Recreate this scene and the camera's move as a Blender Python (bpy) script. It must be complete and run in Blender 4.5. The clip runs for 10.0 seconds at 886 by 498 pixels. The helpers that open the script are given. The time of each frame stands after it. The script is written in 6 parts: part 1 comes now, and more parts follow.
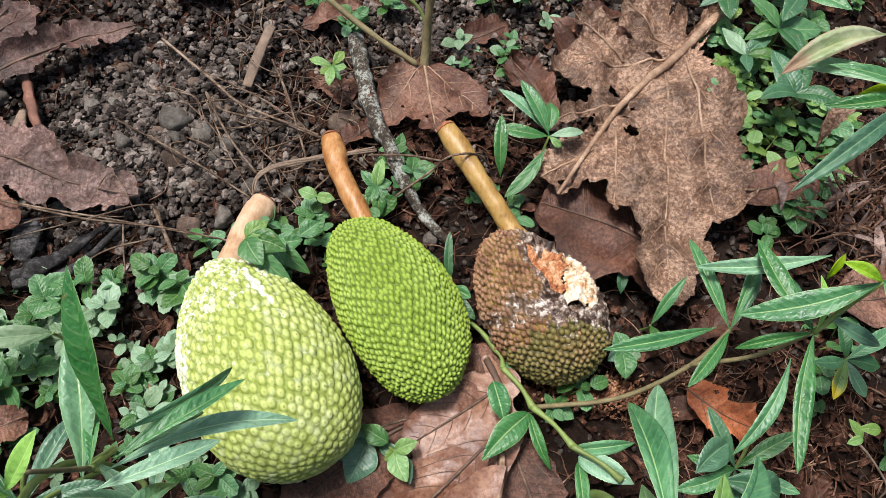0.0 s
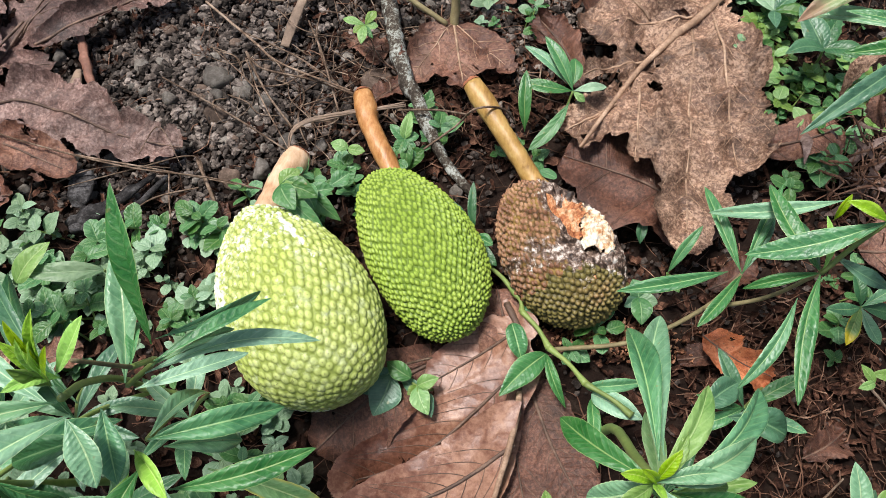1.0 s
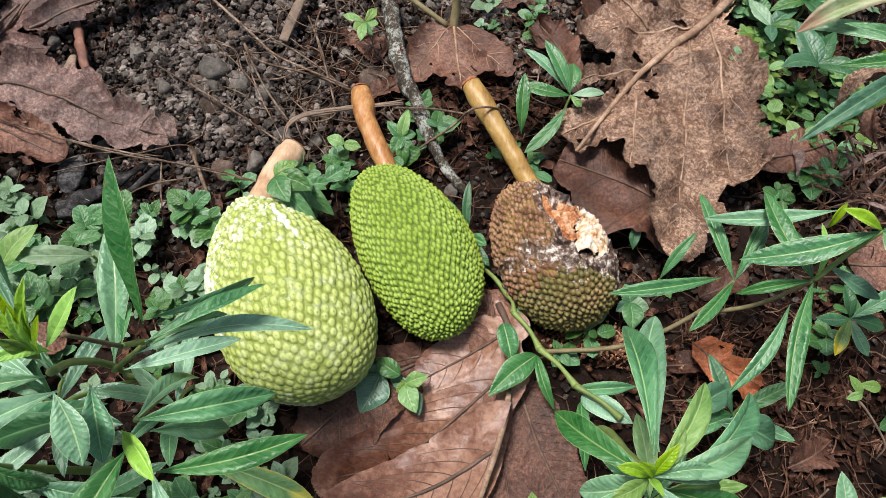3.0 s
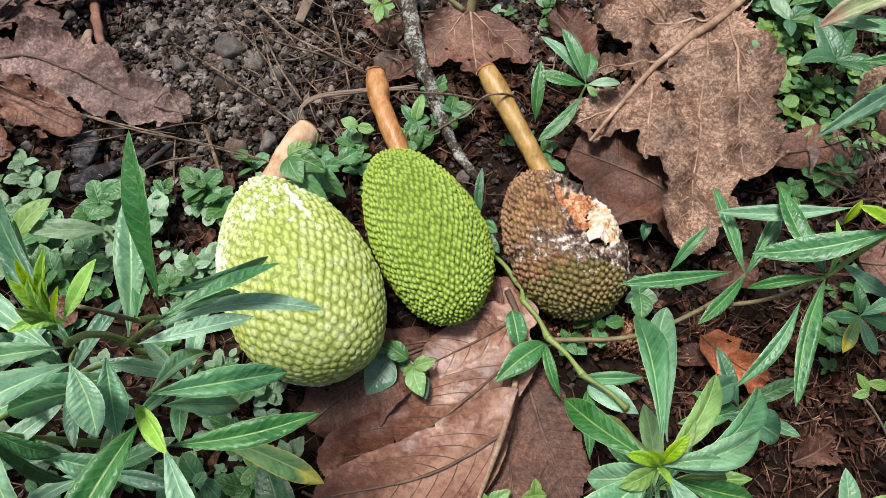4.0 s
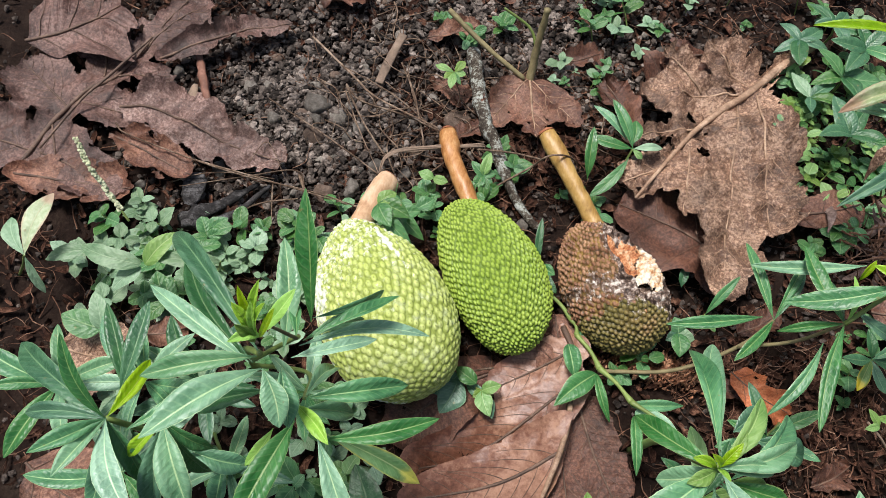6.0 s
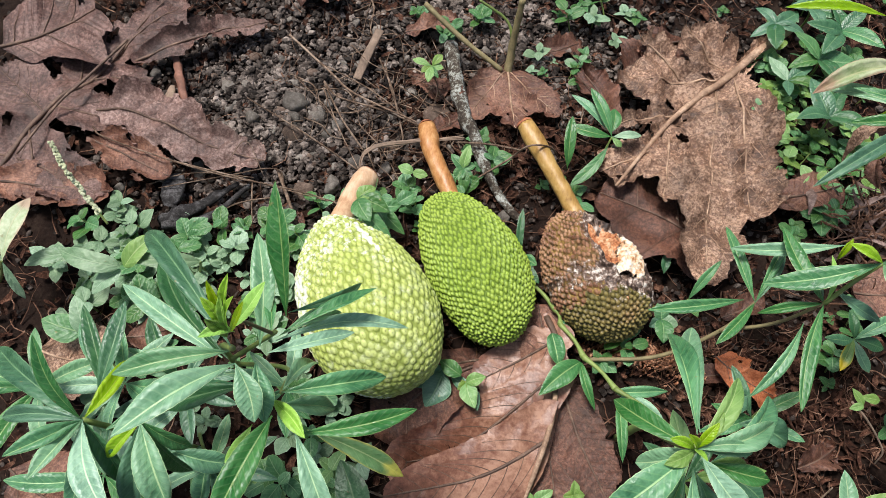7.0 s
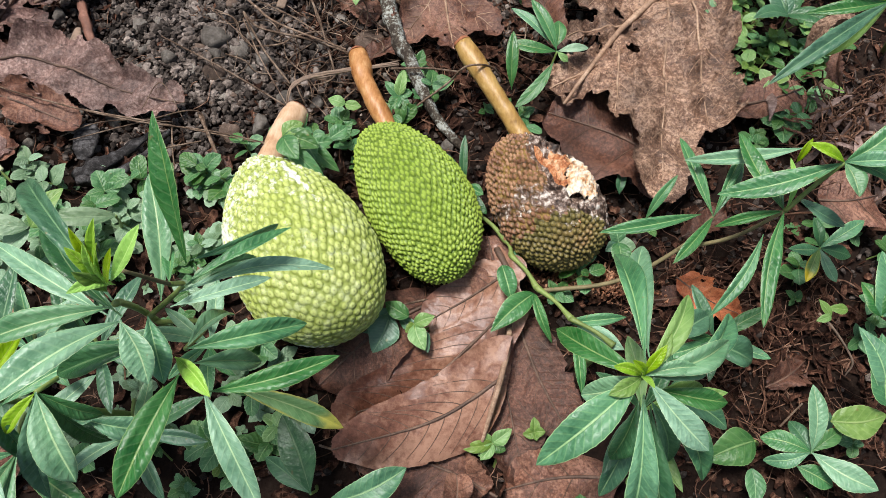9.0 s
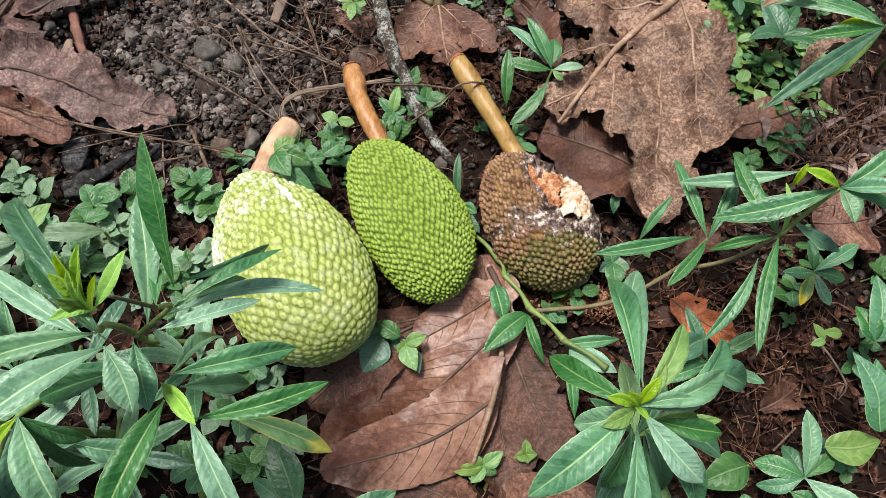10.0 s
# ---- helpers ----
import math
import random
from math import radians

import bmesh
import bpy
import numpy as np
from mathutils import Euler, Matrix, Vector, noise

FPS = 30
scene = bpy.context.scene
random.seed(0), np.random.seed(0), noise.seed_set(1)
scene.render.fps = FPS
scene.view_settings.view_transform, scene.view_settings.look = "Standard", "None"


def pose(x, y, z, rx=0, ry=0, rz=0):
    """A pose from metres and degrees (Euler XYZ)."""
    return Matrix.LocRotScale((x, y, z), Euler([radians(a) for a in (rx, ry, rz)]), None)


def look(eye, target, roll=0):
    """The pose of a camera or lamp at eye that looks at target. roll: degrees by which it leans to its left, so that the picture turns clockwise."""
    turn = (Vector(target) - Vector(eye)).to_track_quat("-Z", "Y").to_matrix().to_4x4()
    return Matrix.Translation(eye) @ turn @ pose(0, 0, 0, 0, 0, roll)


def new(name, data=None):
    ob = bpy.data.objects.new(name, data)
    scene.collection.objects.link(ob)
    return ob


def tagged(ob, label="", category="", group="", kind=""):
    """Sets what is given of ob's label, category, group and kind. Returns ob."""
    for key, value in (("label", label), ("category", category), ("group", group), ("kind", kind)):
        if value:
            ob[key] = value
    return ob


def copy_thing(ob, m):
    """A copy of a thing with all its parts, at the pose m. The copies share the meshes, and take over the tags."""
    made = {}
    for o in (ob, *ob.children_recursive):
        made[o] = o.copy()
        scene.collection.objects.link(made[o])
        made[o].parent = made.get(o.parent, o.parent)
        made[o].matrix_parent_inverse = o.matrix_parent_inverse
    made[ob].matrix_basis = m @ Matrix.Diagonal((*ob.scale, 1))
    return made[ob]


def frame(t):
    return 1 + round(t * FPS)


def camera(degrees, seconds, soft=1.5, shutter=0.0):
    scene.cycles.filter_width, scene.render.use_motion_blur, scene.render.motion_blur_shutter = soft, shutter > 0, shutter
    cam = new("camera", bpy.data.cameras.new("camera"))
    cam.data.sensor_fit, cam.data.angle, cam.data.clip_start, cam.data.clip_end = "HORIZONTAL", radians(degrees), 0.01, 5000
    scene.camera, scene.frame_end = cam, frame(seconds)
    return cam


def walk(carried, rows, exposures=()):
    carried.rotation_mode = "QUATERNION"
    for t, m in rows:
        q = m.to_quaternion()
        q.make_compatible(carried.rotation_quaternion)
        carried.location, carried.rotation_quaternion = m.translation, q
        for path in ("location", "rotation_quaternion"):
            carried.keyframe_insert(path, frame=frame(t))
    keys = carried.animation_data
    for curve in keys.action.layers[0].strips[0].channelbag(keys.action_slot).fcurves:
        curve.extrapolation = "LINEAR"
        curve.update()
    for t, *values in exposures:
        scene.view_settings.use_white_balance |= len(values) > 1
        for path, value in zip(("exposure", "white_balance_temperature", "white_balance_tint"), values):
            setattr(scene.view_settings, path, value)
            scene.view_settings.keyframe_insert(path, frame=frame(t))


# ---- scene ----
from mathutils import kdtree

cam = camera(62.6, 10.0, soft=0.4)
PATH = [
    (0, (0.001, -0.182, 0.608), (0.016, 0.614, -1.227), 6.8),
    (0.5, (0.007, -0.21, 0.629), (0.003, 0.564, -1.216), 5.8),
    (1, (0.026, -0.217, 0.623), (-0.087, 0.519, -1.233), -1.7),
    (1.5, (0.039, -0.224, 0.61), (-0.079, 0.535, -1.237), -1.7),
    (2, (0.03, -0.224, 0.615), (-0.054, 0.568, -1.22), 2.1),
    (2.5, (0.022, -0.226, 0.616), (-0.052, 0.564, -1.221), 3.3),
    (4, (0.014, -0.231, 0.616), (-0.065, 0.509, -1.24), 4.5),
    (4.5, (0.005, -0.233, 0.637), (-0.101, 0.541, -1.204), 4.5),
    (5, (-0.01, -0.243, 0.655), (-0.139, 0.525, -1.187), 2.6),
    (5.5, (-0.034, -0.265, 0.682), (-0.121, 0.532, -1.151), 8.5),
    (5.7, (-0.044, -0.272, 0.694), (-0.15, 0.543, -1.129), 6.6),
    (6.8, (-0.035, -0.278, 0.704), (-0.13, 0.558, -1.11), 4.7),
    (7, (-0.029, -0.278, 0.697), (-0.119, 0.551, -1.12), 4.7),
    (7.5, (-0.003, -0.271, 0.68), (-0.058, 0.517, -1.158), 4.1),
    (8, (0.013, -0.267, 0.666), (-0.007, 0.474, -1.192), 4.5),
    (8.5, (0.005, -0.266, 0.657), (-0.024, 0.448, -1.211), 4.6),
    (9, (0.008, -0.264, 0.65), (-0.012, 0.439, -1.222), 4.8),
    (9.5, (0.009, -0.255, 0.647), (0.012, 0.465, -1.219), 6.7),
    (10, (0.007, -0.253, 0.648), (0.004, 0.473, -1.216), 6.7),
]
walk(cam, [(t, look(eye, target, roll)) for t, eye, target, roll in PATH],
     exposures=[(0, 0.24), (0.6, 0.31), (1.5, 0.34), (2, 0.25), (3, 0.2), (5.7, 0.19), (7, 0.25), (8, 0.26), (9, 0.2), (10, 0.19)])

# ---- light: an overcast sky ----
world = bpy.data.worlds.new("sky")
scene.world = world
world.use_nodes = True
wn = world.node_tree.nodes
sky = wn.new("ShaderNodeTexSky")
sky.sky_type = "NISHITA"
sky.sun_disc = False
sky.sun_elevation = radians(72)
sky.sun_rotation = radians(-64)
sky.air_density, sky.dust_density, sky.ozone_density = 1.0, 4.0, 1.0
wn["Background"].inputs["Strength"].default_value = 0.09
world.node_tree.links.new(sky.outputs[0], wn["Background"].inputs["Color"])
sun = new("sun", bpy.data.lights.new("sun", "SUN"))
sun.data.energy, sun.data.angle, sun.data.color = 3.9, radians(12), (1.0, 0.965, 0.95)
sun.matrix_basis = look((-0.45, 0.22, 1.6), (0, 0, 0))


# ---- materials ----
def material(name):
    m = bpy.data.materials.new(name)
    m.use_nodes = True
    nt = m.node_tree
    return m, nt, nt.nodes["Principled BSDF"]


def node(nt, kind, **inputs):
    n = nt.nodes.new("ShaderNode" + kind)
    for key, value in inputs.items():
        if hasattr(value, "is_output"):
            nt.links.new(value, n.inputs[key.replace("_", " ")])
        else:
            n.inputs[key.replace("_", " ")].default_value = value
    return n


def math_node(nt, op, a, b=0.0, c=0.0):
    n = nt.nodes.new("ShaderNodeMath")
    n.operation = op
    for k, v in enumerate((a, b, c)):
        if hasattr(v, "is_output"):
            nt.links.new(v, n.inputs[k])
        else:
            n.inputs[k].default_value = v
    return n.outputs[0]


def ramp(nt, fac, *stops):
    n = nt.nodes.new("ShaderNodeValToRGB")
    nt.links.new(fac, n.inputs[0])
    e = n.color_ramp.elements
    while len(e) < len(stops):
        e.new(0.5)
    for el, (p, c) in zip(e, stops):
        el.position, el.color = p, (*c, 1)
    return n.outputs[0]


def mix(nt, fac, a, b, blend="MIX"):
    n = nt.nodes.new("ShaderNodeMix")
    n.data_type, n.blend_type = "RGBA", blend
    for k, v in ((0, fac), (6, a), (7, b)):
        if hasattr(v, "is_output"):
            nt.links.new(v, n.inputs[k])
        else:
            n.inputs[k].default_value = (*v, 1) if isinstance(v, tuple) else v
    return n.outputs[2]


def noise_tex(nt, scale, detail=4.0, rough=0.6, vector=None, dist=0.0):
    n = node(nt, "TexNoise", Scale=scale, Detail=detail, Roughness=rough, Distortion=dist)
    if vector is None:
        vector = nt.nodes.new("ShaderNodeTexCoord").outputs["Object"]
    nt.links.new(vector, n.inputs["Vector"])
    return n.outputs[0]


def step(nt, value, low, high):
    n = nt.nodes.new("ShaderNodeMapRange")
    n.interpolation_type = "SMOOTHSTEP"
    nt.links.new(value, n.inputs[0])
    n.inputs[1].default_value, n.inputs[2].default_value = low, high
    return n.outputs[0]


def bump(nt, bsdf, height, strength, distance):
    n = node(nt, "Bump", Strength=strength, Distance=distance, Height=height)
    nt.links.new(n.outputs[0], bsdf.inputs["Normal"])


def random_of(nt):
    return nt.nodes.new("ShaderNodeObjectInfo").outputs["Random"]


def island(nt):
    return nt.nodes.new("ShaderNodeNewGeometry").outputs["Random Per Island"]


def plain(name, stops, scale, rough=0.7, relief=0.4, depth=0.001, per="island", spread=0.25, fine=6.0, along=None):
    """A grainy surface: a colour ramp over two scales of noise, and a lighter or darker value for each piece."""
    m, nt, b = material(name)
    vec = None
    if along:
        turn = nt.nodes.new("ShaderNodeMapping")
        turn.vector_type = "POINT"
        turn.inputs["Rotation"].default_value = (0, 0, radians(along))
        turn.inputs["Scale"].default_value = (1.0, 0.16, 1.0)
        nt.links.new(nt.nodes.new("ShaderNodeTexCoord").outputs["Object"], turn.inputs["Vector"])
        vec = turn.outputs[0]
    n1, n2 = noise_tex(nt, scale), noise_tex(nt, scale * fine, 6.0, 0.7, vec)
    f = math_node(nt, "ADD", math_node(nt, "MULTIPLY", n1, 0.6), math_node(nt, "MULTIPLY", n2, 0.4))
    col = ramp(nt, f, *stops)
    r = island(nt) if per == "island" else random_of(nt)
    val = math_node(nt, "ADD", math_node(nt, "MULTIPLY", r, 2 * spread), 1 - spread)
    hsv = node(nt, "HueSaturation", Color=col, Value=val)
    nt.links.new(hsv.outputs[0], b.inputs["Base Color"])
    b.inputs["Roughness"].default_value = rough
    bump(nt, b, n2, relief, depth)
    return m


def leaf_material(name, dark, light, vein, gloss=0.42, veins=9.0, edge=None, wax=0.0, quilt=0.17):
    """A green leaf: paler midrib and side veins along the leaf's own lengthwise and crosswise coordinates."""
    m, nt, b = material(name)
    uv = nt.nodes.new("ShaderNodeUVMap").outputs[0]
    sep = node(nt, "SeparateXYZ", Vector=uv)
    u, v = sep.outputs[0], sep.outputs[1]
    off = math_node(nt, "ABSOLUTE", math_node(nt, "SUBTRACT", v, 0.5))
    off2 = math_node(nt, "MULTIPLY", off, 2.0)
    rib = math_node(nt, "SUBTRACT", 1.0, step(nt, off2, 0.03, 0.075))
    rim = step(nt, off2, 0.94, 0.985)
    wave = math_node(nt, "SINE", math_node(nt, "MULTIPLY", math_node(nt, "SUBTRACT", math_node(nt, "MULTIPLY", u, veins), math_node(nt, "MULTIPLY", off2, 1.6)), 6.283))
    side = step(nt, wave, 0.75, 1.0)
    n1, n2, n3 = noise_tex(nt, 45.0, 3.0), noise_tex(nt, 420.0, 4.0), noise_tex(nt, 260.0, 3.0, 0.6)
    blotch = math_node(nt, "ADD", math_node(nt, "MULTIPLY", n1, 0.65), math_node(nt, "MULTIPLY", n3, 0.35))
    col = ramp(nt, blotch, (0.36, dark), (0.62, light))
    r = random_of(nt)
    col = mix(nt, math_node(nt, "MULTIPLY", side, quilt), col, vein)
    col = mix(nt, math_node(nt, "MULTIPLY", rib, 0.75), col, vein)
    col = mix(nt, math_node(nt, "MULTIPLY", rim, 0.8), col, vein)
    if edge:
        worn = math_node(nt, "MULTIPLY", step(nt, math_node(nt, "ADD", off2, math_node(nt, "MULTIPLY", n1, 0.5)), 1.02, 1.3), 0.8)
        worn = math_node(nt, "MAXIMUM", worn, math_node(nt, "MULTIPLY", step(nt, math_node(nt, "ADD", u, math_node(nt, "MULTIPLY", n1, 0.7)), 1.0, 1.25), 0.85))
        col = mix(nt, worn, col, edge)
    spots = step(nt, noise_tex(nt, 130.0, 2.0), 0.71, 0.76)
    col = mix(nt, math_node(nt, "MULTIPLY", spots, 0.5), col, (0.22, 0.17, 0.06))
    hsv = node(nt, "HueSaturation", Color=col, Hue=math_node(nt, "ADD", math_node(nt, "MULTIPLY", r, 0.04), 0.482),
               Saturation=math_node(nt, "ADD", math_node(nt, "MULTIPLY", r, -0.32), 1.2),
               Value=math_node(nt, "ADD", math_node(nt, "MULTIPLY", r, 0.55), 0.75))
    out = hsv.outputs[0]
    nt.links.new(out, b.inputs["Base Color"])
    sheen = node(nt, "MapRange", Value=n1)
    sheen.inputs[1].default_value, sheen.inputs[2].default_value = 0.3, 0.7
    sheen.inputs[3].default_value, sheen.inputs[4].default_value = gloss - 0.12, gloss + 0.08
    nt.links.new(sheen.outputs[0], b.inputs["Roughness"])
    b.inputs["Specular IOR Level"].default_value = 0.5 + wax
    h = math_node(nt, "ADD", math_node(nt, "MULTIPLY", wave, -0.06 - 1.2 * quilt * quilt), math_node(nt, "MULTIPLY", n3, 1.3))
    h = math_node(nt, "SUBTRACT", h, math_node(nt, "MULTIPLY", rib, 0.9))
    h = math_node(nt, "ADD", h, math_node(nt, "MULTIPLY", noise_tex(nt, 120.0, 2.0), 1.3))
    bump(nt, b, h, 0.62, 0.0012)
    tr = node(nt, "BsdfTranslucent", Color=mix(nt, 0.4, out, (0.19, 0.42, 0.06)))
    ms = node(nt, "MixShader", Fac=0.18)
    nt.links.new(b.outputs[0], ms.inputs[1])
    nt.links.new(tr.outputs[0], ms.inputs[2])
    nt.links.new(ms.outputs[0], nt.nodes["Material Output"].inputs[0])
    return m


def dry_leaf_material(name, dark, mid, light, stain=(0.03, 0.018, 0.012)):
    """A dead leaf: mottled browns, a fine net of veins, dark stains and pale flecks."""
    m, nt, b = material(name)
    n1, n2, n3 = noise_tex(nt, 28.0, 6.0, 0.7), noise_tex(nt, 330.0, 5.0, 0.75), noise_tex(nt, 13.0, 4.0, 0.65, dist=0.6)
    f = math_node(nt, "ADD", math_node(nt, "MULTIPLY", n1, 0.36), math_node(nt, "MULTIPLY", n2, 0.64))
    col = ramp(nt, f, (0.4, dark), (0.5, mid), (0.57, light))
    cell = nt.nodes.new("ShaderNodeTexVoronoi")
    cell.feature = "DISTANCE_TO_EDGE"
    cell.inputs["Scale"].default_value = 210.0
    wob = node(nt, "TexNoise", Scale=60.0, Detail=3.0)
    co = nt.nodes.new("ShaderNodeTexCoord").outputs["Object"]
    nt.links.new(co, wob.inputs["Vector"])
    shift = nt.nodes.new("ShaderNodeVectorMath")
    shift.operation = "MULTIPLY_ADD"
    nt.links.new(wob.outputs["Color"], shift.inputs[0])
    shift.inputs[1].default_value = (0.012, 0.012, 0.012)
    nt.links.new(co, shift.inputs[2])
    nt.links.new(shift.outputs[0], cell.inputs["Vector"])
    net = math_node(nt, "SUBTRACT", 1.0, step(nt, cell.outputs["Distance"], 0.02, 0.1))
    col = mix(nt, math_node(nt, "MULTIPLY", net, 0.14), col, light)
    uv = node(nt, "SeparateXYZ", Vector=nt.nodes.new("ShaderNodeUVMap").outputs[0])
    drift = math_node(nt, "MULTIPLY", noise_tex(nt, 9.0, 2.0), 1.2)
    line = math_node(nt, "ABSOLUTE", math_node(nt, "SINE", math_node(nt, "ADD", math_node(nt, "MULTIPLY", uv.outputs[0], 44.0), drift)))
    line = math_node(nt, "SUBTRACT", 1.0, step(nt, line, 0.03, 0.13))
    col = mix(nt, math_node(nt, "MULTIPLY", line, 0.24), col, light)
    col = mix(nt, math_node(nt, "MULTIPLY", step(nt, n3, 0.57, 0.63), 0.4), col, stain)
    speck = step(nt, noise_tex(nt, 300.0, 4.0, 0.65), 0.58, 0.66)
    col = mix(nt, math_node(nt, "MULTIPLY", speck, 0.55), col, stain)
    fleck = step(nt, noise_tex(nt, 400.0, 4.0, 0.7, dist=0.4), 0.59, 0.67)
    col = mix(nt, math_node(nt, "MULTIPLY", fleck, 0.4), col, light)
    zone = math_node(nt, "ADD", math_node(nt, "MULTIPLY", noise_tex(nt, 17.0, 3.0, 0.6), 2.6), -0.3)
    col = node(nt, "HueSaturation", Color=col, Value=zone).outputs[0]
    nt.links.new(col, b.inputs["Base Color"])
    b.inputs["Roughness"].default_value = 0.48
    b.inputs["Specular IOR Level"].default_value = 0.45
    h = math_node(nt, "ADD", math_node(nt, "MULTIPLY", n2, 0.8), math_node(nt, "MULTIPLY", net, 0.12))
    h = math_node(nt, "ADD", h, math_node(nt, "MULTIPLY", n1, 1.5))
    h = math_node(nt, "ADD", h, math_node(nt, "MULTIPLY", line, 0.35))
    bump(nt, b, h, 0.8, 0.0015)
    return m


def fruit_material(name, groove_shade, low, high, latex, tip, zone):
    """The rind: colour by height on each wart with crevice shade painted between them, patches by noise, dried white
    latex, and the rotten zones of the spoilt fruit.
    """
    m, nt, b = material(name)

    def attr(key):
        n = nt.nodes.new("ShaderNodeAttribute")
        n.attribute_name = key
        return n.outputs["Fac"]
    wart, milk, rot, black = attr("wart"), attr("latex"), attr("rot"), attr("black")
    n1, n2, n3 = noise_tex(nt, 26.0, 4.0), noise_tex(nt, 500.0, 5.0, 0.7), noise_tex(nt, 90.0, 4.0, 0.7)
    col = ramp(nt, n1, (0.32, low), (0.7, high))
    # Shade between the warts is mixed into the colour, darkest low on each wart.
    col = mix(nt, math_node(nt, "MULTIPLY", math_node(nt, "SUBTRACT", 1.0, step(nt, wart, 0.2, 0.52)), 0.8), col, groove_shade)
    col = mix(nt, math_node(nt, "MULTIPLY", step(nt, math_node(nt, "ADD", wart, math_node(nt, "MULTIPLY", math_node(nt, "SUBTRACT", n3, 0.5), 0.5)), 0.8, 0.93), zone), col, tip)
    n4 = noise_tex(nt, 150.0, 5.0, 0.7)
    if latex:
        frost = step(nt, noise_tex(nt, 75.0, 6.0, 0.75), 0.5, 0.66)
        col = mix(nt, math_node(nt, "MULTIPLY", frost, 0.4), col, (0.6, 0.66, 0.4))
        pit = step(nt, noise_tex(nt, 230.0, 3.0, 0.6), 0.6, 0.68)
        col = mix(nt, math_node(nt, "MULTIPLY", pit, 0.55), col, (0.14, 0.17, 0.03))
        amount = step(nt, math_node(nt, "ADD", milk, math_node(nt, "MULTIPLY", math_node(nt, "SUBTRACT", n4, 0.5), 2.6)), 0.5, 0.85)
        col = mix(nt, math_node(nt, "MULTIPLY", amount, 0.85), col, (0.75, 0.78, 0.66))
    brown = ramp(nt, n3, (0.36, (0.06, 0.03, 0.012)), (0.5, (0.14, 0.08, 0.025)), (0.64, (0.27, 0.175, 0.045)))
    cap = ramp(nt, noise_tex(nt, 60.0, 5.0, 0.7), (0.38, (0.16, 0.068, 0.036)), (0.5, (0.29, 0.145, 0.08)), (0.62, (0.43, 0.25, 0.14)))
    tips = mix(nt, math_node(nt, "MULTIPLY", step(nt, wart, 0.2, 0.5), 0.9), brown, cap)
    mould = ramp(nt, n4, (0.4, (0.02, 0.012, 0.008)), (0.5, (0.085, 0.052, 0.036)), (0.56, (0.27, 0.195, 0.15)), (0.64, (0.62, 0.57, 0.5)))
    wob = math_node(nt, "MULTIPLY", math_node(nt, "SUBTRACT", n1, 0.5), 0.8)
    wob2 = math_node(nt, "ADD", wob, math_node(nt, "MULTIPLY", math_node(nt, "SUBTRACT", n4, 0.5), 1.6))
    col = mix(nt, step(nt, math_node(nt, "ADD", rot, wob), 0.35, 0.65), col, tips)
    col = mix(nt, step(nt, math_node(nt, "ADD", black, wob2), 0.38, 0.62), col, mould)
    nt.links.new(col, b.inputs["Base Color"])
    b.inputs["Roughness"].default_value = 0.5
    b.inputs["Specular IOR Level"].default_value = 0.4
    bump(nt, b, math_node(nt, "ADD", n2, n3), 0.35, 0.0009)
    return m


def matt(m):
    """Porous stuff: hardly any gloss."""
    m.node_tree.nodes["Principled BSDF"].inputs["Specular IOR Level"].default_value = 0.12
    return m


M_SOIL = plain("soil", ((0.3, (0.006, 0.004, 0.003)), (0.5, (0.019, 0.011, 0.008)), (0.7, (0.042, 0.029, 0.021))), 30.0, 0.9, 0.9, 0.004, "object", 0.0, 7.0)
M_STONE = plain("stone", ((0.42, (0.04, 0.032, 0.027)), (0.5, (0.098, 0.08, 0.068)), (0.58, (0.2, 0.168, 0.145))), 55.0, 0.85, 0.45, 0.0008, "island", 0.85)
M_PEBBLE = plain("pebble", ((0.38, (0.09, 0.078, 0.066)), (0.5, (0.155, 0.138, 0.118)), (0.62, (0.25, 0.228, 0.2))), 1.5, 0.8, 0.5, 0.0012, "object", 0.5)
M_PEBBLE_B = plain("brown_pebble", ((0.38, (0.06, 0.042, 0.032)), (0.5, (0.105, 0.075, 0.058)), (0.62, (0.18, 0.135, 0.105))), 1.5, 0.8, 0.5, 0.0012, "object", 0.5)
M_GRIT = plain("grit", ((0.38, (0.018, 0.014, 0.012)), (0.5, (0.048, 0.038, 0.032)), (0.62, (0.12, 0.098, 0.084))), 120.0, 0.9, 0.5, 0.001, "island", 0.75)
M_CHIP = plain("litter", ((0.36, (0.012, 0.006, 0.004)), (0.5, (0.05, 0.022, 0.014)), (0.62, (0.15, 0.078, 0.05))), 120.0, 0.8, 0.5, 0.001, "island", 0.7)
M_FIBRE = plain("fibre", ((0.36, (0.05, 0.025, 0.016)), (0.5, (0.13, 0.068, 0.043)), (0.62, (0.28, 0.175, 0.12))), 60.0, 0.75, 0.4, 0.0006, "island", 0.55)
M_WITHER = plain("withered_leaf", ((0.38, (0.06, 0.035, 0.027)), (0.5, (0.16, 0.105, 0.085)), (0.62, (0.33, 0.24, 0.2))), 60.0, 0.7, 0.6, 0.001, "island", 0.4)
M_TWIG = plain("dry_twig", ((0.4, (0.06, 0.038, 0.025)), (0.5, (0.14, 0.095, 0.066)), (0.6, (0.28, 0.21, 0.155))), 70.0, 0.8, 0.6, 0.0008, "object", 0.3)
M_BARK = plain("lichen_bark", ((0.42, (0.04, 0.032, 0.025)), (0.5, (0.1, 0.083, 0.065)), (0.53, (0.2, 0.2, 0.17)), (0.6, (0.38, 0.4, 0.36))), 85.0, 0.9, 0.9, 0.002, "object", 0.1, 4.0)
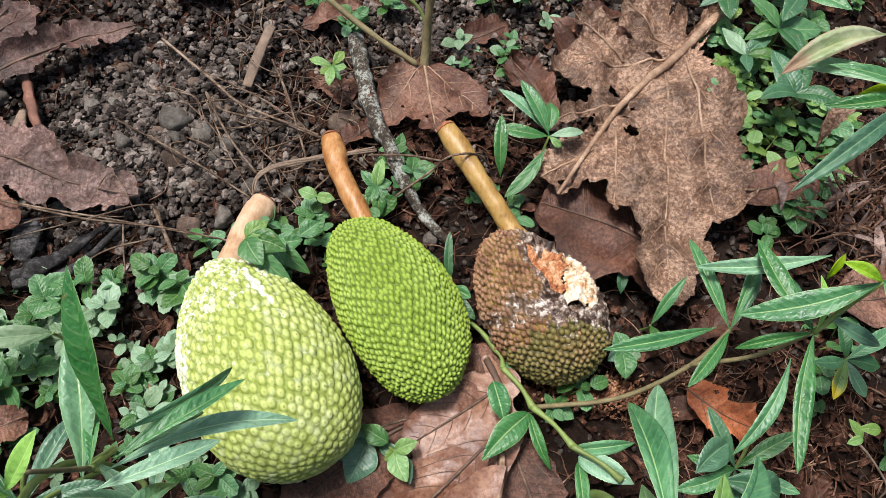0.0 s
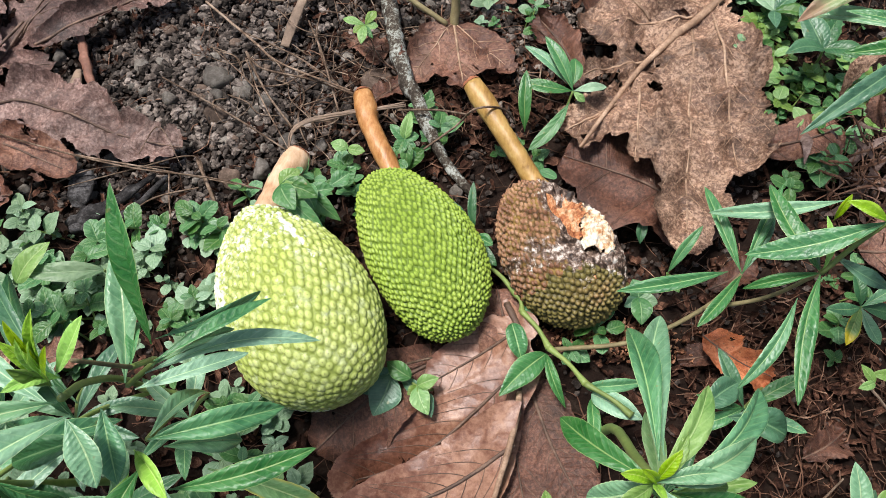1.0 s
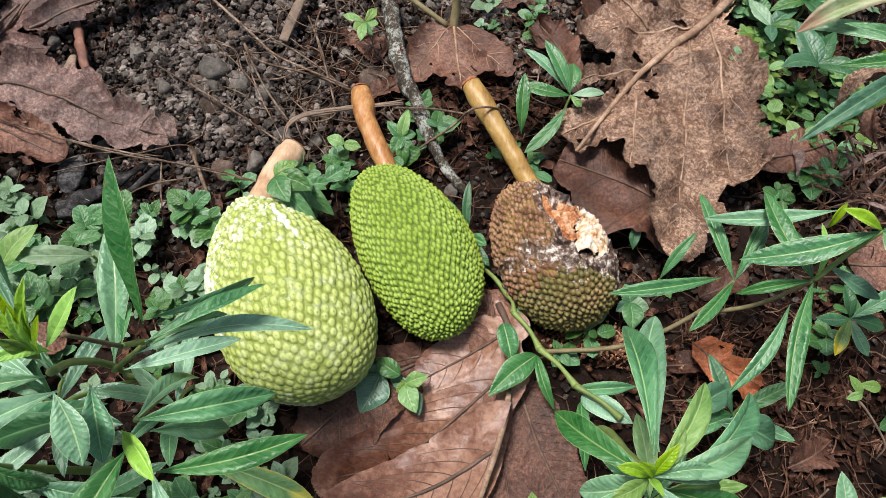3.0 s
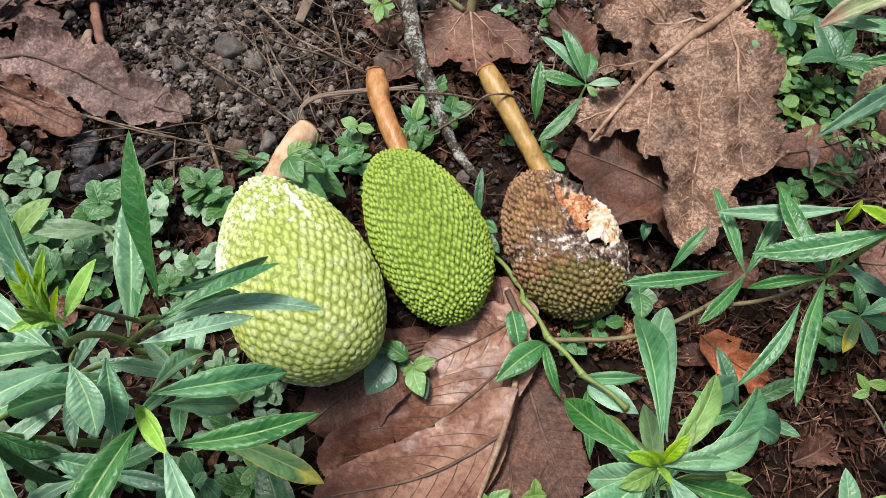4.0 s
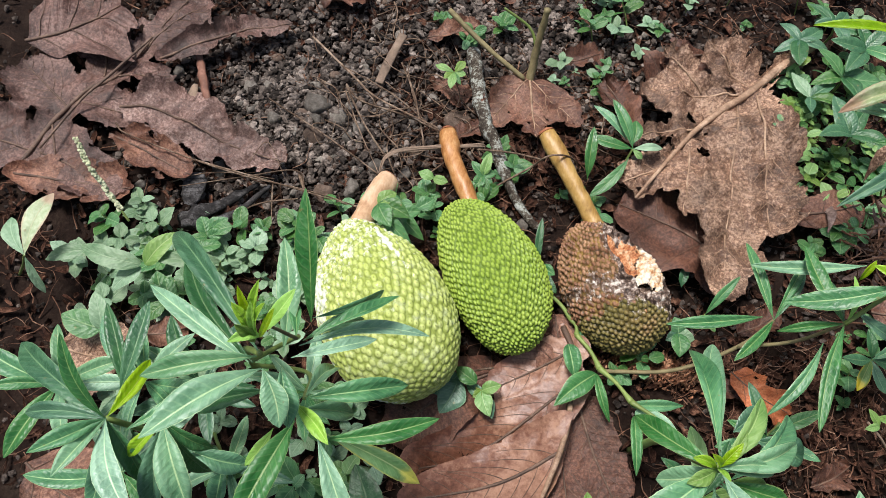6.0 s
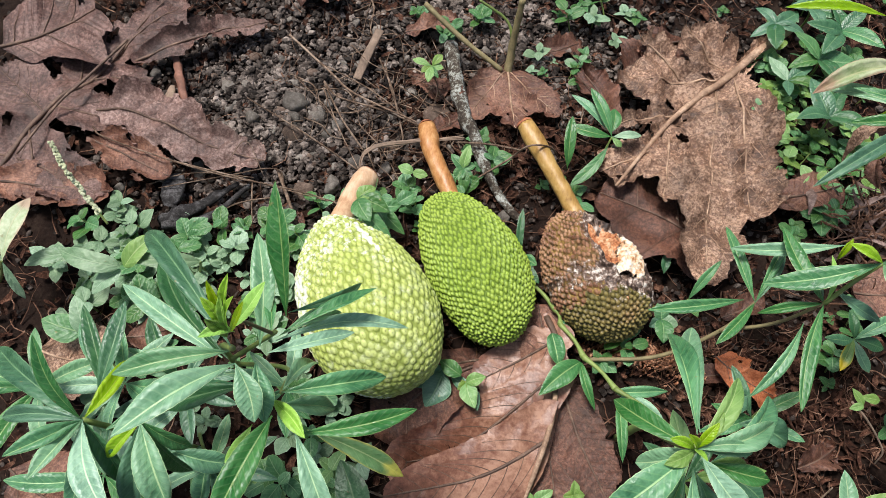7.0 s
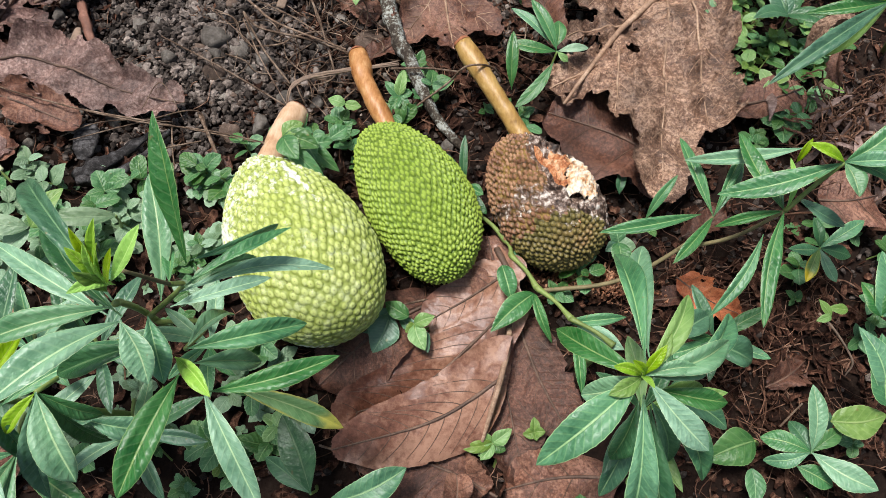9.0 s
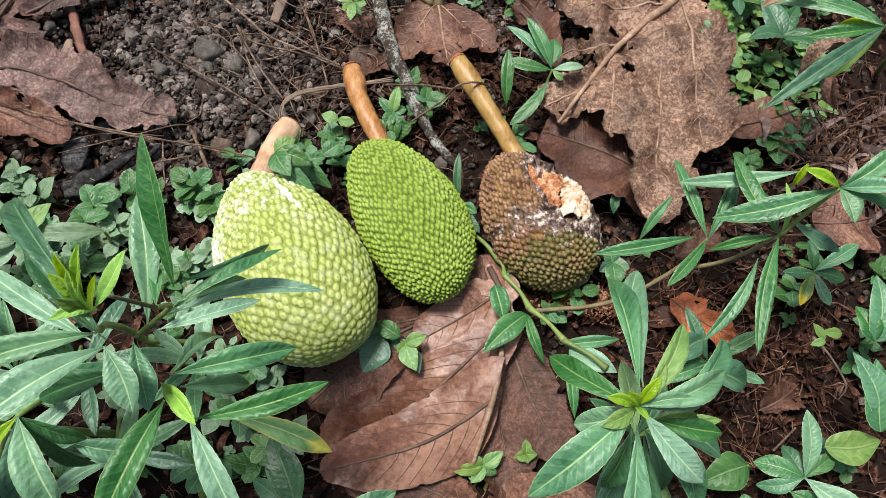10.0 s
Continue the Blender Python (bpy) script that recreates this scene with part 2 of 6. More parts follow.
M_CHAR = plain("black_wood", ((0.4, (0.015, 0.014, 0.014)), (0.5, (0.04, 0.037, 0.036)), (0.6, (0.13, 0.125, 0.125))), 60.0, 0.6, 0.8, 0.002, "object", 0.2)
M_REDWOOD = plain("red_stick", ((0.3, (0.06, 0.025, 0.016)), (0.55, (0.17, 0.075, 0.048)), (0.75, (0.32, 0.17, 0.12))), 50.0, 0.7, 0.6, 0.001, "object", 0.2)
M_WOOD = plain("pale_wood", ((0.3, (0.1, 0.07, 0.05)), (0.55, (0.24, 0.17, 0.12)), (0.75, (0.36, 0.27, 0.2))), 60.0, 0.8, 0.6, 0.001, "object", 0.2)
M_STALK_O = plain("orange_stalk", ((0.36, (0.2, 0.075, 0.02)), (0.46, (0.38, 0.165, 0.05)), (0.56, (0.5, 0.26, 0.1)), (0.66, (0.62, 0.42, 0.22))), 45.0, 0.36, 0.5, 0.001, "object", 0.05, 9.0, -20)
M_STALK_Y = plain("ochre_stalk", ((0.36, (0.22, 0.11, 0.025)), (0.48, (0.4, 0.235, 0.065)), (0.58, (0.49, 0.31, 0.1)), (0.68, (0.57, 0.42, 0.19))), 45.0, 0.4, 0.5, 0.001, "object", 0.05, 9.0, -35)
M_STALK_P = plain("pale_stalk", ((0.36, (0.38, 0.2, 0.1)), (0.48, (0.56, 0.36, 0.21)), (0.58, (0.65, 0.46, 0.3)), (0.68, (0.72, 0.58, 0.42))), 45.0, 0.42, 0.5, 0.001, "object", 0.05, 9.0, 25)
M_CUT = plain("stalk_end", ((0.3, (0.2, 0.06, 0.025)), (0.5, (0.36, 0.13, 0.06)), (0.7, (0.5, 0.26, 0.14))), 160.0, 0.7, 0.6, 0.001, "object", 0.1)
M_STEM = plain("green_stem", ((0.3, (0.1, 0.16, 0.035)), (0.55, (0.2, 0.27, 0.07)), (0.75, (0.3, 0.34, 0.13))), 40.0, 0.5, 0.3, 0.0005, "object", 0.2)
M_STEM_B = plain("brown_stem", ((0.3, (0.1, 0.085, 0.038)), (0.55, (0.22, 0.18, 0.085)), (0.75, (0.34, 0.3, 0.16))), 60.0, 0.7, 0.5, 0.0006, "object", 0.2)
M_SPIKE = plain("seed_spike", ((0.3, (0.36, 0.4, 0.2)), (0.55, (0.55, 0.58, 0.38)), (0.75, (0.7, 0.7, 0.52))), 200.0, 0.8, 0.5, 0.0006, "island", 0.3)
M_FLESH_O = plain("orange_flesh", ((0.36, (0.2, 0.05, 0.018)), (0.46, (0.48, 0.17, 0.06)), (0.54, (0.68, 0.32, 0.14)), (0.62, (0.8, 0.55, 0.34))), 110.0, 0.6, 0.9, 0.002, "island", 0.3, 4.0)
M_FLESH = plain("cream_flesh", ((0.36, (0.55, 0.24, 0.09)), (0.43, (0.78, 0.46, 0.23)), (0.5, (0.88, 0.7, 0.48)), (0.58, (0.9, 0.86, 0.76))), 110.0, 0.6, 0.9, 0.002, "island", 0.2, 4.0)
M_CRUMB = plain("fruit_crumb", ((0.4, (0.13, 0.05, 0.022)), (0.5, (0.34, 0.15, 0.075)), (0.6, (0.6, 0.36, 0.22))), 90.0, 0.7, 0.8, 0.001, "island", 0.4)

M_LEAF = leaf_material("shrub_leaf", (0.032, 0.135, 0.05), (0.107, 0.295, 0.118), (0.38, 0.56, 0.24), 0.42, 13.0, wax=0.25)
M_LEAF_WORN = leaf_material("worn_leaf", (0.08, 0.17, 0.05), (0.16, 0.28, 0.09), (0.33, 0.4, 0.17), 0.4, 13.0, (0.5, 0.4, 0.04))
M_LEAF_PALE = leaf_material("pale_leaf", (0.115, 0.265, 0.14), (0.255, 0.46, 0.275), (0.52, 0.68, 0.38), 0.43, 13.0, wax=0.25)
M_LEAF_DARK = leaf_material("dark_leaf", (0.027, 0.095, 0.045), (0.078, 0.195, 0.092), (0.19, 0.32, 0.16), 0.4, 13.0, wax=0.25)
M_LEAF_YOUNG = leaf_material("young_leaf", (0.2, 0.4, 0.03), (0.34, 0.55, 0.08), (0.5, 0.66, 0.2), 0.4, 10.0)
M_WEED = leaf_material("weed_leaf", (0.035, 0.125, 0.04), (0.105, 0.24, 0.08), (0.24, 0.37, 0.16), 0.42, 6.0, quilt=0.24)
M_WEED_LIGHT = leaf_material("light_weed_leaf", (0.11, 0.23, 0.055), (0.24, 0.38, 0.115), (0.36, 0.48, 0.2), 0.45, 6.0, quilt=0.24)
M_WEED_GREY = leaf_material("grey_weed_leaf", (0.12, 0.23, 0.12), (0.3, 0.43, 0.27), (0.34, 0.47, 0.3), 0.45, 6.0, quilt=0.24)
M_SPECK = leaf_material("bleached_leaf", (0.25, 0.35, 0.16), (0.55, 0.6, 0.4), (0.5, 0.5, 0.3), 0.5, 8.0, (0.4, 0.25, 0.18))

M_DRY_TAN = dry_leaf_material("tan_dry_leaf", (0.06, 0.027, 0.015), (0.165, 0.088, 0.053), (0.42, 0.275, 0.185))
M_DRY_BROWN = dry_leaf_material("brown_dry_leaf", (0.07, 0.026, 0.016), (0.15, 0.065, 0.04), (0.27, 0.14, 0.09))
M_DRY_DARK = dry_leaf_material("dark_dry_leaf", (0.04, 0.015, 0.009), (0.088, 0.036, 0.022), (0.16, 0.075, 0.047))
M_DRY_GREY = dry_leaf_material("grey_dry_leaf", (0.046, 0.022, 0.016), (0.108, 0.056, 0.043), (0.22, 0.132, 0.108))
M_DRY_PINK = dry_leaf_material("pinkish_dry_leaf", (0.08, 0.043, 0.034), (0.175, 0.1, 0.08), (0.33, 0.225, 0.19))
M_DRY_RED = dry_leaf_material("orange_dry_leaf", (0.24, 0.06, 0.02), (0.42, 0.12, 0.042), (0.52, 0.19, 0.08))
M_DRY_SMOOTH = plain("smooth_dry_leaf", ((0.38, (0.07, 0.022, 0.011)), (0.5, (0.175, 0.075, 0.045)), (0.62, (0.36, 0.2, 0.13))), 16.0, 0.36, 0.5, 0.0012, "object", 0.0, 14.0)
M_VEIN = plain("leaf_vein", ((0.36, (0.15, 0.088, 0.052)), (0.5, (0.3, 0.19, 0.12)), (0.62, (0.5, 0.35, 0.24))), 60.0, 0.7, 0.4, 0.0005, "object", 0.1)
M_VEIN_DARK = plain("dark_leaf_vein", ((0.36, (0.05, 0.03, 0.02)), (0.5, (0.11, 0.066, 0.045)), (0.62, (0.2, 0.125, 0.085))), 60.0, 0.7, 0.4, 0.0005, "object", 0.1)

for porous in (M_SOIL, M_STONE, M_PEBBLE, M_PEBBLE_B, M_GRIT, M_CHIP, M_FIBRE, M_TWIG, M_BARK, M_CHAR):
    matt(porous)

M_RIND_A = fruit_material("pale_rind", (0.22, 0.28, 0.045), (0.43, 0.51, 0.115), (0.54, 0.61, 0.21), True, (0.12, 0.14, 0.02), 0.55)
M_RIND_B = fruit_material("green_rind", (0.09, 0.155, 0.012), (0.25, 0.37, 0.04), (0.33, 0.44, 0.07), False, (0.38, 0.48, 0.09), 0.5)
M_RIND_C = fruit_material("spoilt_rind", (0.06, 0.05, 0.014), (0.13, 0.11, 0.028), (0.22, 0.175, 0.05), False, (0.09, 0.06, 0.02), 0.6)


# ---- building helpers ----
def mesh_from(name, verts, faces, mat, smooth=True, uvs=None):
    me = bpy.data.meshes.new(name)
    me.from_pydata([tuple(v) for v in verts], [], faces)
    if uvs is not None:
        layer = me.uv_layers.new(name="UVMap")
        idx = np.zeros(len(me.loops), dtype=np.int32)
        me.loops.foreach_get("vertex_index", idx)
        layer.data.foreach_set("uv", np.asarray(uvs, dtype=np.float32)[idx].ravel())
    if smooth:
        me.polygons.foreach_set("use_smooth", [True] * len(me.polygons))
    me.materials.append(mat)
    me.update()
    return me


def thing(name, loc, label, category, group="", kind=""):
    ob = new(name)
    ob.empty_display_size = 0.02
    ob.location = loc
    return tagged(ob, label, category, group, kind)


def under(parent, name, me, world_m=None, label=""):
    """One mesh object as a part of a thing; world_m is where it stands in the world."""
    ob = new(name, me)
    ob.parent = parent
    place = Matrix.Translation(parent.location) if parent.parent is None else Matrix.Translation(parent.parent.location) @ parent.matrix_basis
    ob.matrix_basis = place.inverted() @ (world_m if world_m is not None else Matrix.Identity(4))
    return tagged(ob, label) if label else ob


def grid_faces(nu, nv, wrap=False):
    f = []
    for i in range(nu - 1):
        for j in range(nv if wrap else nv - 1):
            k = (j + 1) % nv
            f.append((i * nv + j, (i + 1) * nv + j, (i + 1) * nv + k, i * nv + k))
    return f


def smooth_path(points, n):
    """A Catmull-Rom path through a few points, with n steps."""
    p = [Vector(q) for q in points]
    if len(p) == 2:
        return [p[0].lerp(p[1], i / (n - 1)) for i in range(n)]
    p = [2 * p[0] - p[1]] + p + [2 * p[-1] - p[-2]]
    out = []
    for i in range(n):
        x = i / (n - 1) * (len(p) - 3)
        k = min(int(x), len(p) - 4)
        t = x - k
        a, b, c, d = p[k:k + 4]
        out.append(0.5 * (2 * b + (c - a) * t + (2 * a - 5 * b + 4 * c - d) * t * t + (3 * b - a - 3 * c + d) * t ** 3))
    return out


def tube_data(points, radii, sides=8, n=None, rough=0.0, seed=0, cap=True, flat=1.0):
    """Vertices and faces of a tapered, slightly uneven rod along a path."""
    n = n or max(6, 5 * len(points))
    path = smooth_path(points, n)
    rr = np.interp(np.linspace(0, 1, n), np.linspace(0, 1, len(radii)), radii).tolist()
    verts, side = [], None
    for i, c in enumerate(path):
        tan = (path[min(i + 1, n - 1)] - path[max(i - 1, 0)]).normalized()
        side = (tan.cross(Vector((0, 0, 1))).normalized() if abs(tan.z) < 0.9 else tan.orthogonal().normalized()) if side is None else (side - tan * side.dot(tan)).normalized()
        up = tan.cross(side)
        for k in range(sides):
            a = 2 * math.pi * k / sides
            r = rr[i] * (1 + rough * noise.noise(c * 90 + Vector((math.cos(a), math.sin(a), seed * 3.1))))
            verts.append(c + r * (math.cos(a) * side + flat * math.sin(a) * up))
    faces = grid_faces(n, sides, True)
    if cap:
        faces.append(tuple(range(sides)))
        faces.append(tuple((n - 1) * sides + k for k in reversed(range(sides))))
    return verts, faces


def tube(name, points, radii, mat, sides=8, n=None, rough=0.15, seed=0, flat=1.0):
    v, f = tube_data(points, radii, sides, n, rough, seed, True, flat)
    return mesh_from(name, v, f, mat)


def ground_z(x, y):
    """Height of the soil: shallow swells and clods."""
    p = Vector((x, y, 0.0))
    near = 1.0 / (1.0 + (max(abs(x), abs(y)) / 1.2) ** 2)
    return -0.004 + near * (0.010 * noise.noise(p * 6.0) + 0.005 * noise.noise(p * 19.0) + 0.0025 * noise.noise(p * 60.0))


# ---- ground ----
def build_ground():
    fine = np.arange(-0.72, 0.7201, 0.008)
    far = 0.72 + np.cumsum(0.01 * 1.28 ** np.arange(32))
    axis = np.concatenate([-far[::-1], fine, far])
    n = len(axis)
    verts = [(x, y + 0.08, ground_z(x, y + 0.08)) for x in axis for y in axis]
    ob = new("ground", mesh_from("ground", verts, grid_faces(n, n), M_SOIL))
    tagged(ob, "dark crumbly soil strewn with grit and plant litter", "ground", kind="structure")


build_ground()


# ---- leaves ----
def leaf_mesh(name, length, width, mat, arch=0.08, fold=0.25, shape="lance", tooth=0.014, seed=0, nu=27, curl=0.0, wave=0.04):
    """A leaf along +Y with its face up; the side edges rise by fold and roll over, the blade swells between the side veins."""
    a, b = {"lance": (1.2, 0.9), "long": (1.1, 0.85), "ovate": (0.6, 0.9), "round": (0.5, 0.55), "spoon": (1.2, 0.6)}[shape]
    peak = (a / (a + b)) ** a * (b / (a + b)) ** b
    rnd = random.Random(seed)
    ph, ph2 = rnd.uniform(0, 6.28), rnd.uniform(0, 6.28)
    bend, twist = rnd.uniform(-0.07, 0.07), rnd.uniform(-0.5, 0.5)
    cross = (-1.0, -0.8, -0.45, -0.07, 0.07, 0.45, 0.8, 1.0)
    verts, uvs = [], []
    for i in range(nu):
        u = i / (nu - 1)
        half = 0.5 * width * max(u ** a * (1 - u) ** b / peak, 0.07 if u < 0.5 else 0.0) * (1 + 0.05 * math.sin(9 * u + ph))
        z0 = arch * length * math.sin(math.pi * u) - curl * length * u ** 3
        x0 = bend * length * math.sin(math.pi * u)
        for v in cross:
            h = half * (1 + (tooth * (1 if i % 2 else -1) if abs(v) == 1 else 0))
            av = abs(v)
            z = z0 + fold * half * (av - 0.62 * av ** 3) + wave * length * 0.3 * v * v * math.sin(11 * u + ph2 + (2 if v > 0 else 0)) * min(1, 4 * u) * (1 - u)
            z += 0.022 * half * math.sin(math.pi * av) * math.sin(31 * (u - 0.1 * av) + ph + v) + twist * v * half * u * u * 0.6
            if av < 0.1:
                z -= 0.14 * fold * half
            verts.append((x0 + v * h, length * u, z))
            uvs.append((u, 0.5 + 0.5 * v))
    return mesh_from(name, verts, grid_faces(nu, len(cross)), mat, True, uvs)


def aim(base, tip, roll=0.0, up=(0, -0.15, 1)):
    """A pose whose +Y goes from base towards tip, with the face towards up."""
    y = (Vector(tip) - Vector(base)).normalized()
    x = y.cross(Vector(up)).normalized()
    z = x.cross(y)
    m = Matrix((x, y, z)).transposed().to_4x4()
    return Matrix.Translation(base) @ m @ Matrix.Rotation(radians(roll), 4, "Y")


KINDS = {"n": M_LEAF, "p": M_LEAF_PALE, "d": M_LEAF_DARK, "y": M_LEAF_YOUNG, "w": M_LEAF_WORN, "g": M_WEED, "l": M_WEED_LIGHT, "k": M_WEED_GREY, "s": M_SPECK}


def leafy(parent, centre, leaves, shape="lance", arch=0.09, fold=1.25, seed=0):
    """Leaves that spread from a shoot's centre: (tip x, y, z, width, kind[, roll[, base x, y, z]])."""
    for k, row in enumerate(leaves):
        tip, width, kind = Vector(row[:3]), row[3], row[4]
        roll = row[5] if len(row) > 5 else random.Random(seed * 31 + k).uniform(-14, 14)
        base = Vector(row[6:9]) if len(row) > 8 else Vector(centre)
        length = (tip - base).length
        me = leaf_mesh("leaf", length, (0.8 if shape == "lance" else 0.9) * width, KINDS[kind], arch * random.Random(k + seed).uniform(0.3, 1.5), fold * random.Random(k * 7 + seed).uniform(0.5, 1.6), shape, seed=seed * 100 + k)
        under(parent, "leaf", me, aim(base, tip, roll))


def stem_part(parent, points, r0, r1, mat=M_STEM, name="stem"):
    under(parent, name, tube(name, points, (r0, 0.5 * (r0 + r1), r1), mat, 7, None, 0.12))


# ---- the three fruits ----
def fruit_body(size, shape, warts, height, sharp, mat, seed, dress=None, pit=0.0, bend=0.0, nu=300, nv=400):
    """A warty fruit along +Y from its stalk end (y < 0 is the stalk). dress(p, q) gives latex, rot, black and an inward dent."""
    a, length, c = size
    golden = math.pi * (3 - math.sqrt(5))
    tree = kdtree.KDTree(warts)
    rnd = random.Random(seed)

    def place(d):
        """Direction to surface, before warts."""
        t = d.y
        swell = 1 + shape[0] * t + shape[1] * t * t + shape[2] * t * t * t
        lump = 1 + 0.03 * noise.noise(d * 1.6 + Vector((seed, 0, 0)))
        return Vector((d.x * a * swell + bend * (t * t - 0.35), d.y * length, d.z * c * swell)) * lump

    for k in range(warts):
        y = 1 - 2 * (k + 0.5) / warts
        r, th = math.sqrt(1 - y * y), golden * k
        d = Vector((r * math.cos(th), y, r * math.sin(th)))
        d += 0.22 * math.sqrt(4 * math.pi / warts) * Vector((rnd.uniform(-1, 1), rnd.uniform(-1, 1), rnd.uniform(-1, 1)))
        tree.insert(d.normalized(), k)
    tree.balance()
    gap = math.sqrt(4 * math.pi / warts) * 0.62
    sizes = [rnd.uniform(0.65, 1.25) for _ in range(warts)]
    verts, tags = [], []
    for i in range(nu):
        lat = math.pi * (i + 0.02) / (nu - 0.96)
        for j in range(nv):
            s = 2 * j / nv - 1
            lon = math.pi * (0.5 + 0.62 * s + 0.38 * s ** 3)
            d = Vector((math.sin(lat) * math.cos(lon), -math.cos(lat), math.sin(lat) * math.sin(lon)))
            near = tree.find_n(d, 2)
            f1, f2 = near[0][2], near[1][2]
            edge = min(1.0, (f2 - f1) / gap * 1.25)
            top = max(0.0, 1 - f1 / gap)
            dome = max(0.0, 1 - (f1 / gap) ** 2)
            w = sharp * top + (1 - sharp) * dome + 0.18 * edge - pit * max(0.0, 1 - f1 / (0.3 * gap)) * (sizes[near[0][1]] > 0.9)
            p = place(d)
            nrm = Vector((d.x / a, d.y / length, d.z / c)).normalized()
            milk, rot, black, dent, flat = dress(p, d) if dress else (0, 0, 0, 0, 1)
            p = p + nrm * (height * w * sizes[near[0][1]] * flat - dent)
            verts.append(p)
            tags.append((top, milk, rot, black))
    me = mesh_from("rind", verts, grid_faces(nu, nv, True), mat)
    for k, key in enumerate(("wart", "latex", "rot", "black")):
        at = me.attributes.new(key, "FLOAT", "POINT")
        at.data.foreach_set("value", [t[k] for t in tags])
    return me


def bell(v, mid, width):
    return math.exp(-((v - mid) / width) ** 2)


def dress_pale(p, d):
    """Latex smears: round the stalk end, down one flank, in a streak, and along the underside."""
    d = Vector((-d.x, d.y, d.z))
    milk = 0.3 * bell(d.y, -0.8, 0.5) * (0.75 + 0.7 * noise.noise(d * 3.0)) + 0.2 * max(0.0, -d.y + 0.4) + 0.1
    milk += 0.6 * bell(d.x, -0.92, 0.2) * bell(d.y, -0.2, 0.5)
    milk += (0.75 + 0.7 * noise.noise(d * 14.0)) * bell(d.x - 0.25 * d.y, 0.52, 0.04) * bell(d.y, -0.36, 0.27) * (d.z > 0)
    milk += 0.7 * bell(d.z, -0.05, 0.12) * bell(d.x, -0.5, 0.5) * (d.y > 0.2)
    return milk, 0, 0, 0, 1.0 - 0.5 * max(0.0, d.y)


TORN = Vector((-0.56, -0.14, 0.80)).normalized()


def dress_spoilt(p, d):
    """Brown rind near the stalk, a mouldy black belt, green-brown below it, and a torn hollow."""
    rag = 0.1 * noise.noise(d * 6.0)
    gone = (d - TORN).length + rag
    d = Vector((-d.x, d.y, d.z))
    dent = 0.022 * max(0.0, min(1.0, (0.62 - gone) / 0.2))
    dent += 0.006 * bell(gone, 0.62, 0.12) * noise.noise(d * 9.0)
    rot = 1.0 if d.y < 0.42 + 1.5 * rag else 0.35
    rot = max(rot, 0.8 * (gone < 0.65))
    belt = bell(d.y - 0.3 * d.x + 0.25 * noise.noise(d * 3.0), 0.30, 0.24) * (0.62 + 0.4 * (d.x > -0.2)) + 0.7 * bell(gone, 0.6, 0.1) + 0.75 * bell(d.x, 0.9, 0.3) + 0.6 * bell(d.y, -0.9, 0.2) * (d.x > 0.1)
    flat = 0.35 if belt > 0.55 else 1.0
    return 0, rot, min(1.0, belt), dent, flat


def build_fruit(name, centre, stalk_dir, drop, size, shape, warts, height, sharp, mat, seed, label, stalk, stalk_r, stalk_mat, dress, roll=0.0, pit=0.0, bend=0.0):
    """stalk_dir: compass way of the stalk end in the plan; drop: degrees by which that end is raised."""
    ob = thing(name, (centre[0], centre[1], 0.0), label, "fruit", "fallen fruits")
    y = -Vector((math.cos(radians(stalk_dir)) * math.cos(radians(drop)), math.sin(radians(stalk_dir)) * math.cos(radians(drop)), math.sin(radians(drop))))
    x = y.cross(Vector((0, 0, 1))).normalized()
    m = Matrix.Translation(centre) @ Matrix((x, y, x.cross(y))).transposed().to_4x4() @ Matrix.Rotation(radians(roll), 4, "Y")
    under(ob, "rind", fruit_body(size, shape, warts, height, sharp, mat, seed, dress, pit, bend), m)
    r0, r1 = stalk_r
    v, f = tube_data(stalk, (r0 * 1.15, r0, 0.92 * r1, 0.98 * r1, 0.95 * r1, r1, r1 * 1.16, r1 * 1.02), 24, 44, 0.12, seed)
    st = under(ob, "stalk", mesh_from("stalk", v, f, stalk_mat), None, "smooth thick fruit stalk")
    end, prev = Vector(stalk[-1]), Vector(stalk[-2])
    out = (end - prev).normalized()
    ring = []
    faces = []
    e1 = out.orthogonal().normalized()
    e2 = out.cross(e1)
    for i in range(4):
        for k in range(14):
            a = 2 * math.pi * k / 14
            rr = r1 * (1.04, 0.85, 0.5, 0.05)[i]
            lift = (0.0005, 0.0035, 0.0045, 0.0035)[i] * (1 + 0.6 * noise.noise(Vector((math.cos(a) * 2, math.sin(a) * 2, i + seed))))
            ring.append(end + rr * (math.cos(a) * e1 + math.sin(a) * e2) + out * lift)
    cut = mesh_from("stalk_end", ring, grid_faces(4, 14, True), M_CUT)
    under(st, "stalk_end", cut, None, "dried broken end of the stalk")
    return ob, m


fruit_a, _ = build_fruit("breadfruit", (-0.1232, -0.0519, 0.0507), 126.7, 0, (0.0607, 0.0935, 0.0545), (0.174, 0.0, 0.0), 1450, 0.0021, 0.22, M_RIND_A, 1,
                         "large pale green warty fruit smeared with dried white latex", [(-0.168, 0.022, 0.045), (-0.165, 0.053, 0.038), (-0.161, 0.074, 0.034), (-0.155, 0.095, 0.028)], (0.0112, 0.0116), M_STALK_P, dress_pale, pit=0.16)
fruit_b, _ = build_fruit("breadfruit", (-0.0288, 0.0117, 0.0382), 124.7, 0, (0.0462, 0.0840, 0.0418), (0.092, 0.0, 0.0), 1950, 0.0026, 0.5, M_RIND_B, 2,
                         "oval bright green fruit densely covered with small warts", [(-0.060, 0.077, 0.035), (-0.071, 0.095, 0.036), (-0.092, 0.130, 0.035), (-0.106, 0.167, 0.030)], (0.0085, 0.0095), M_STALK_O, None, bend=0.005)
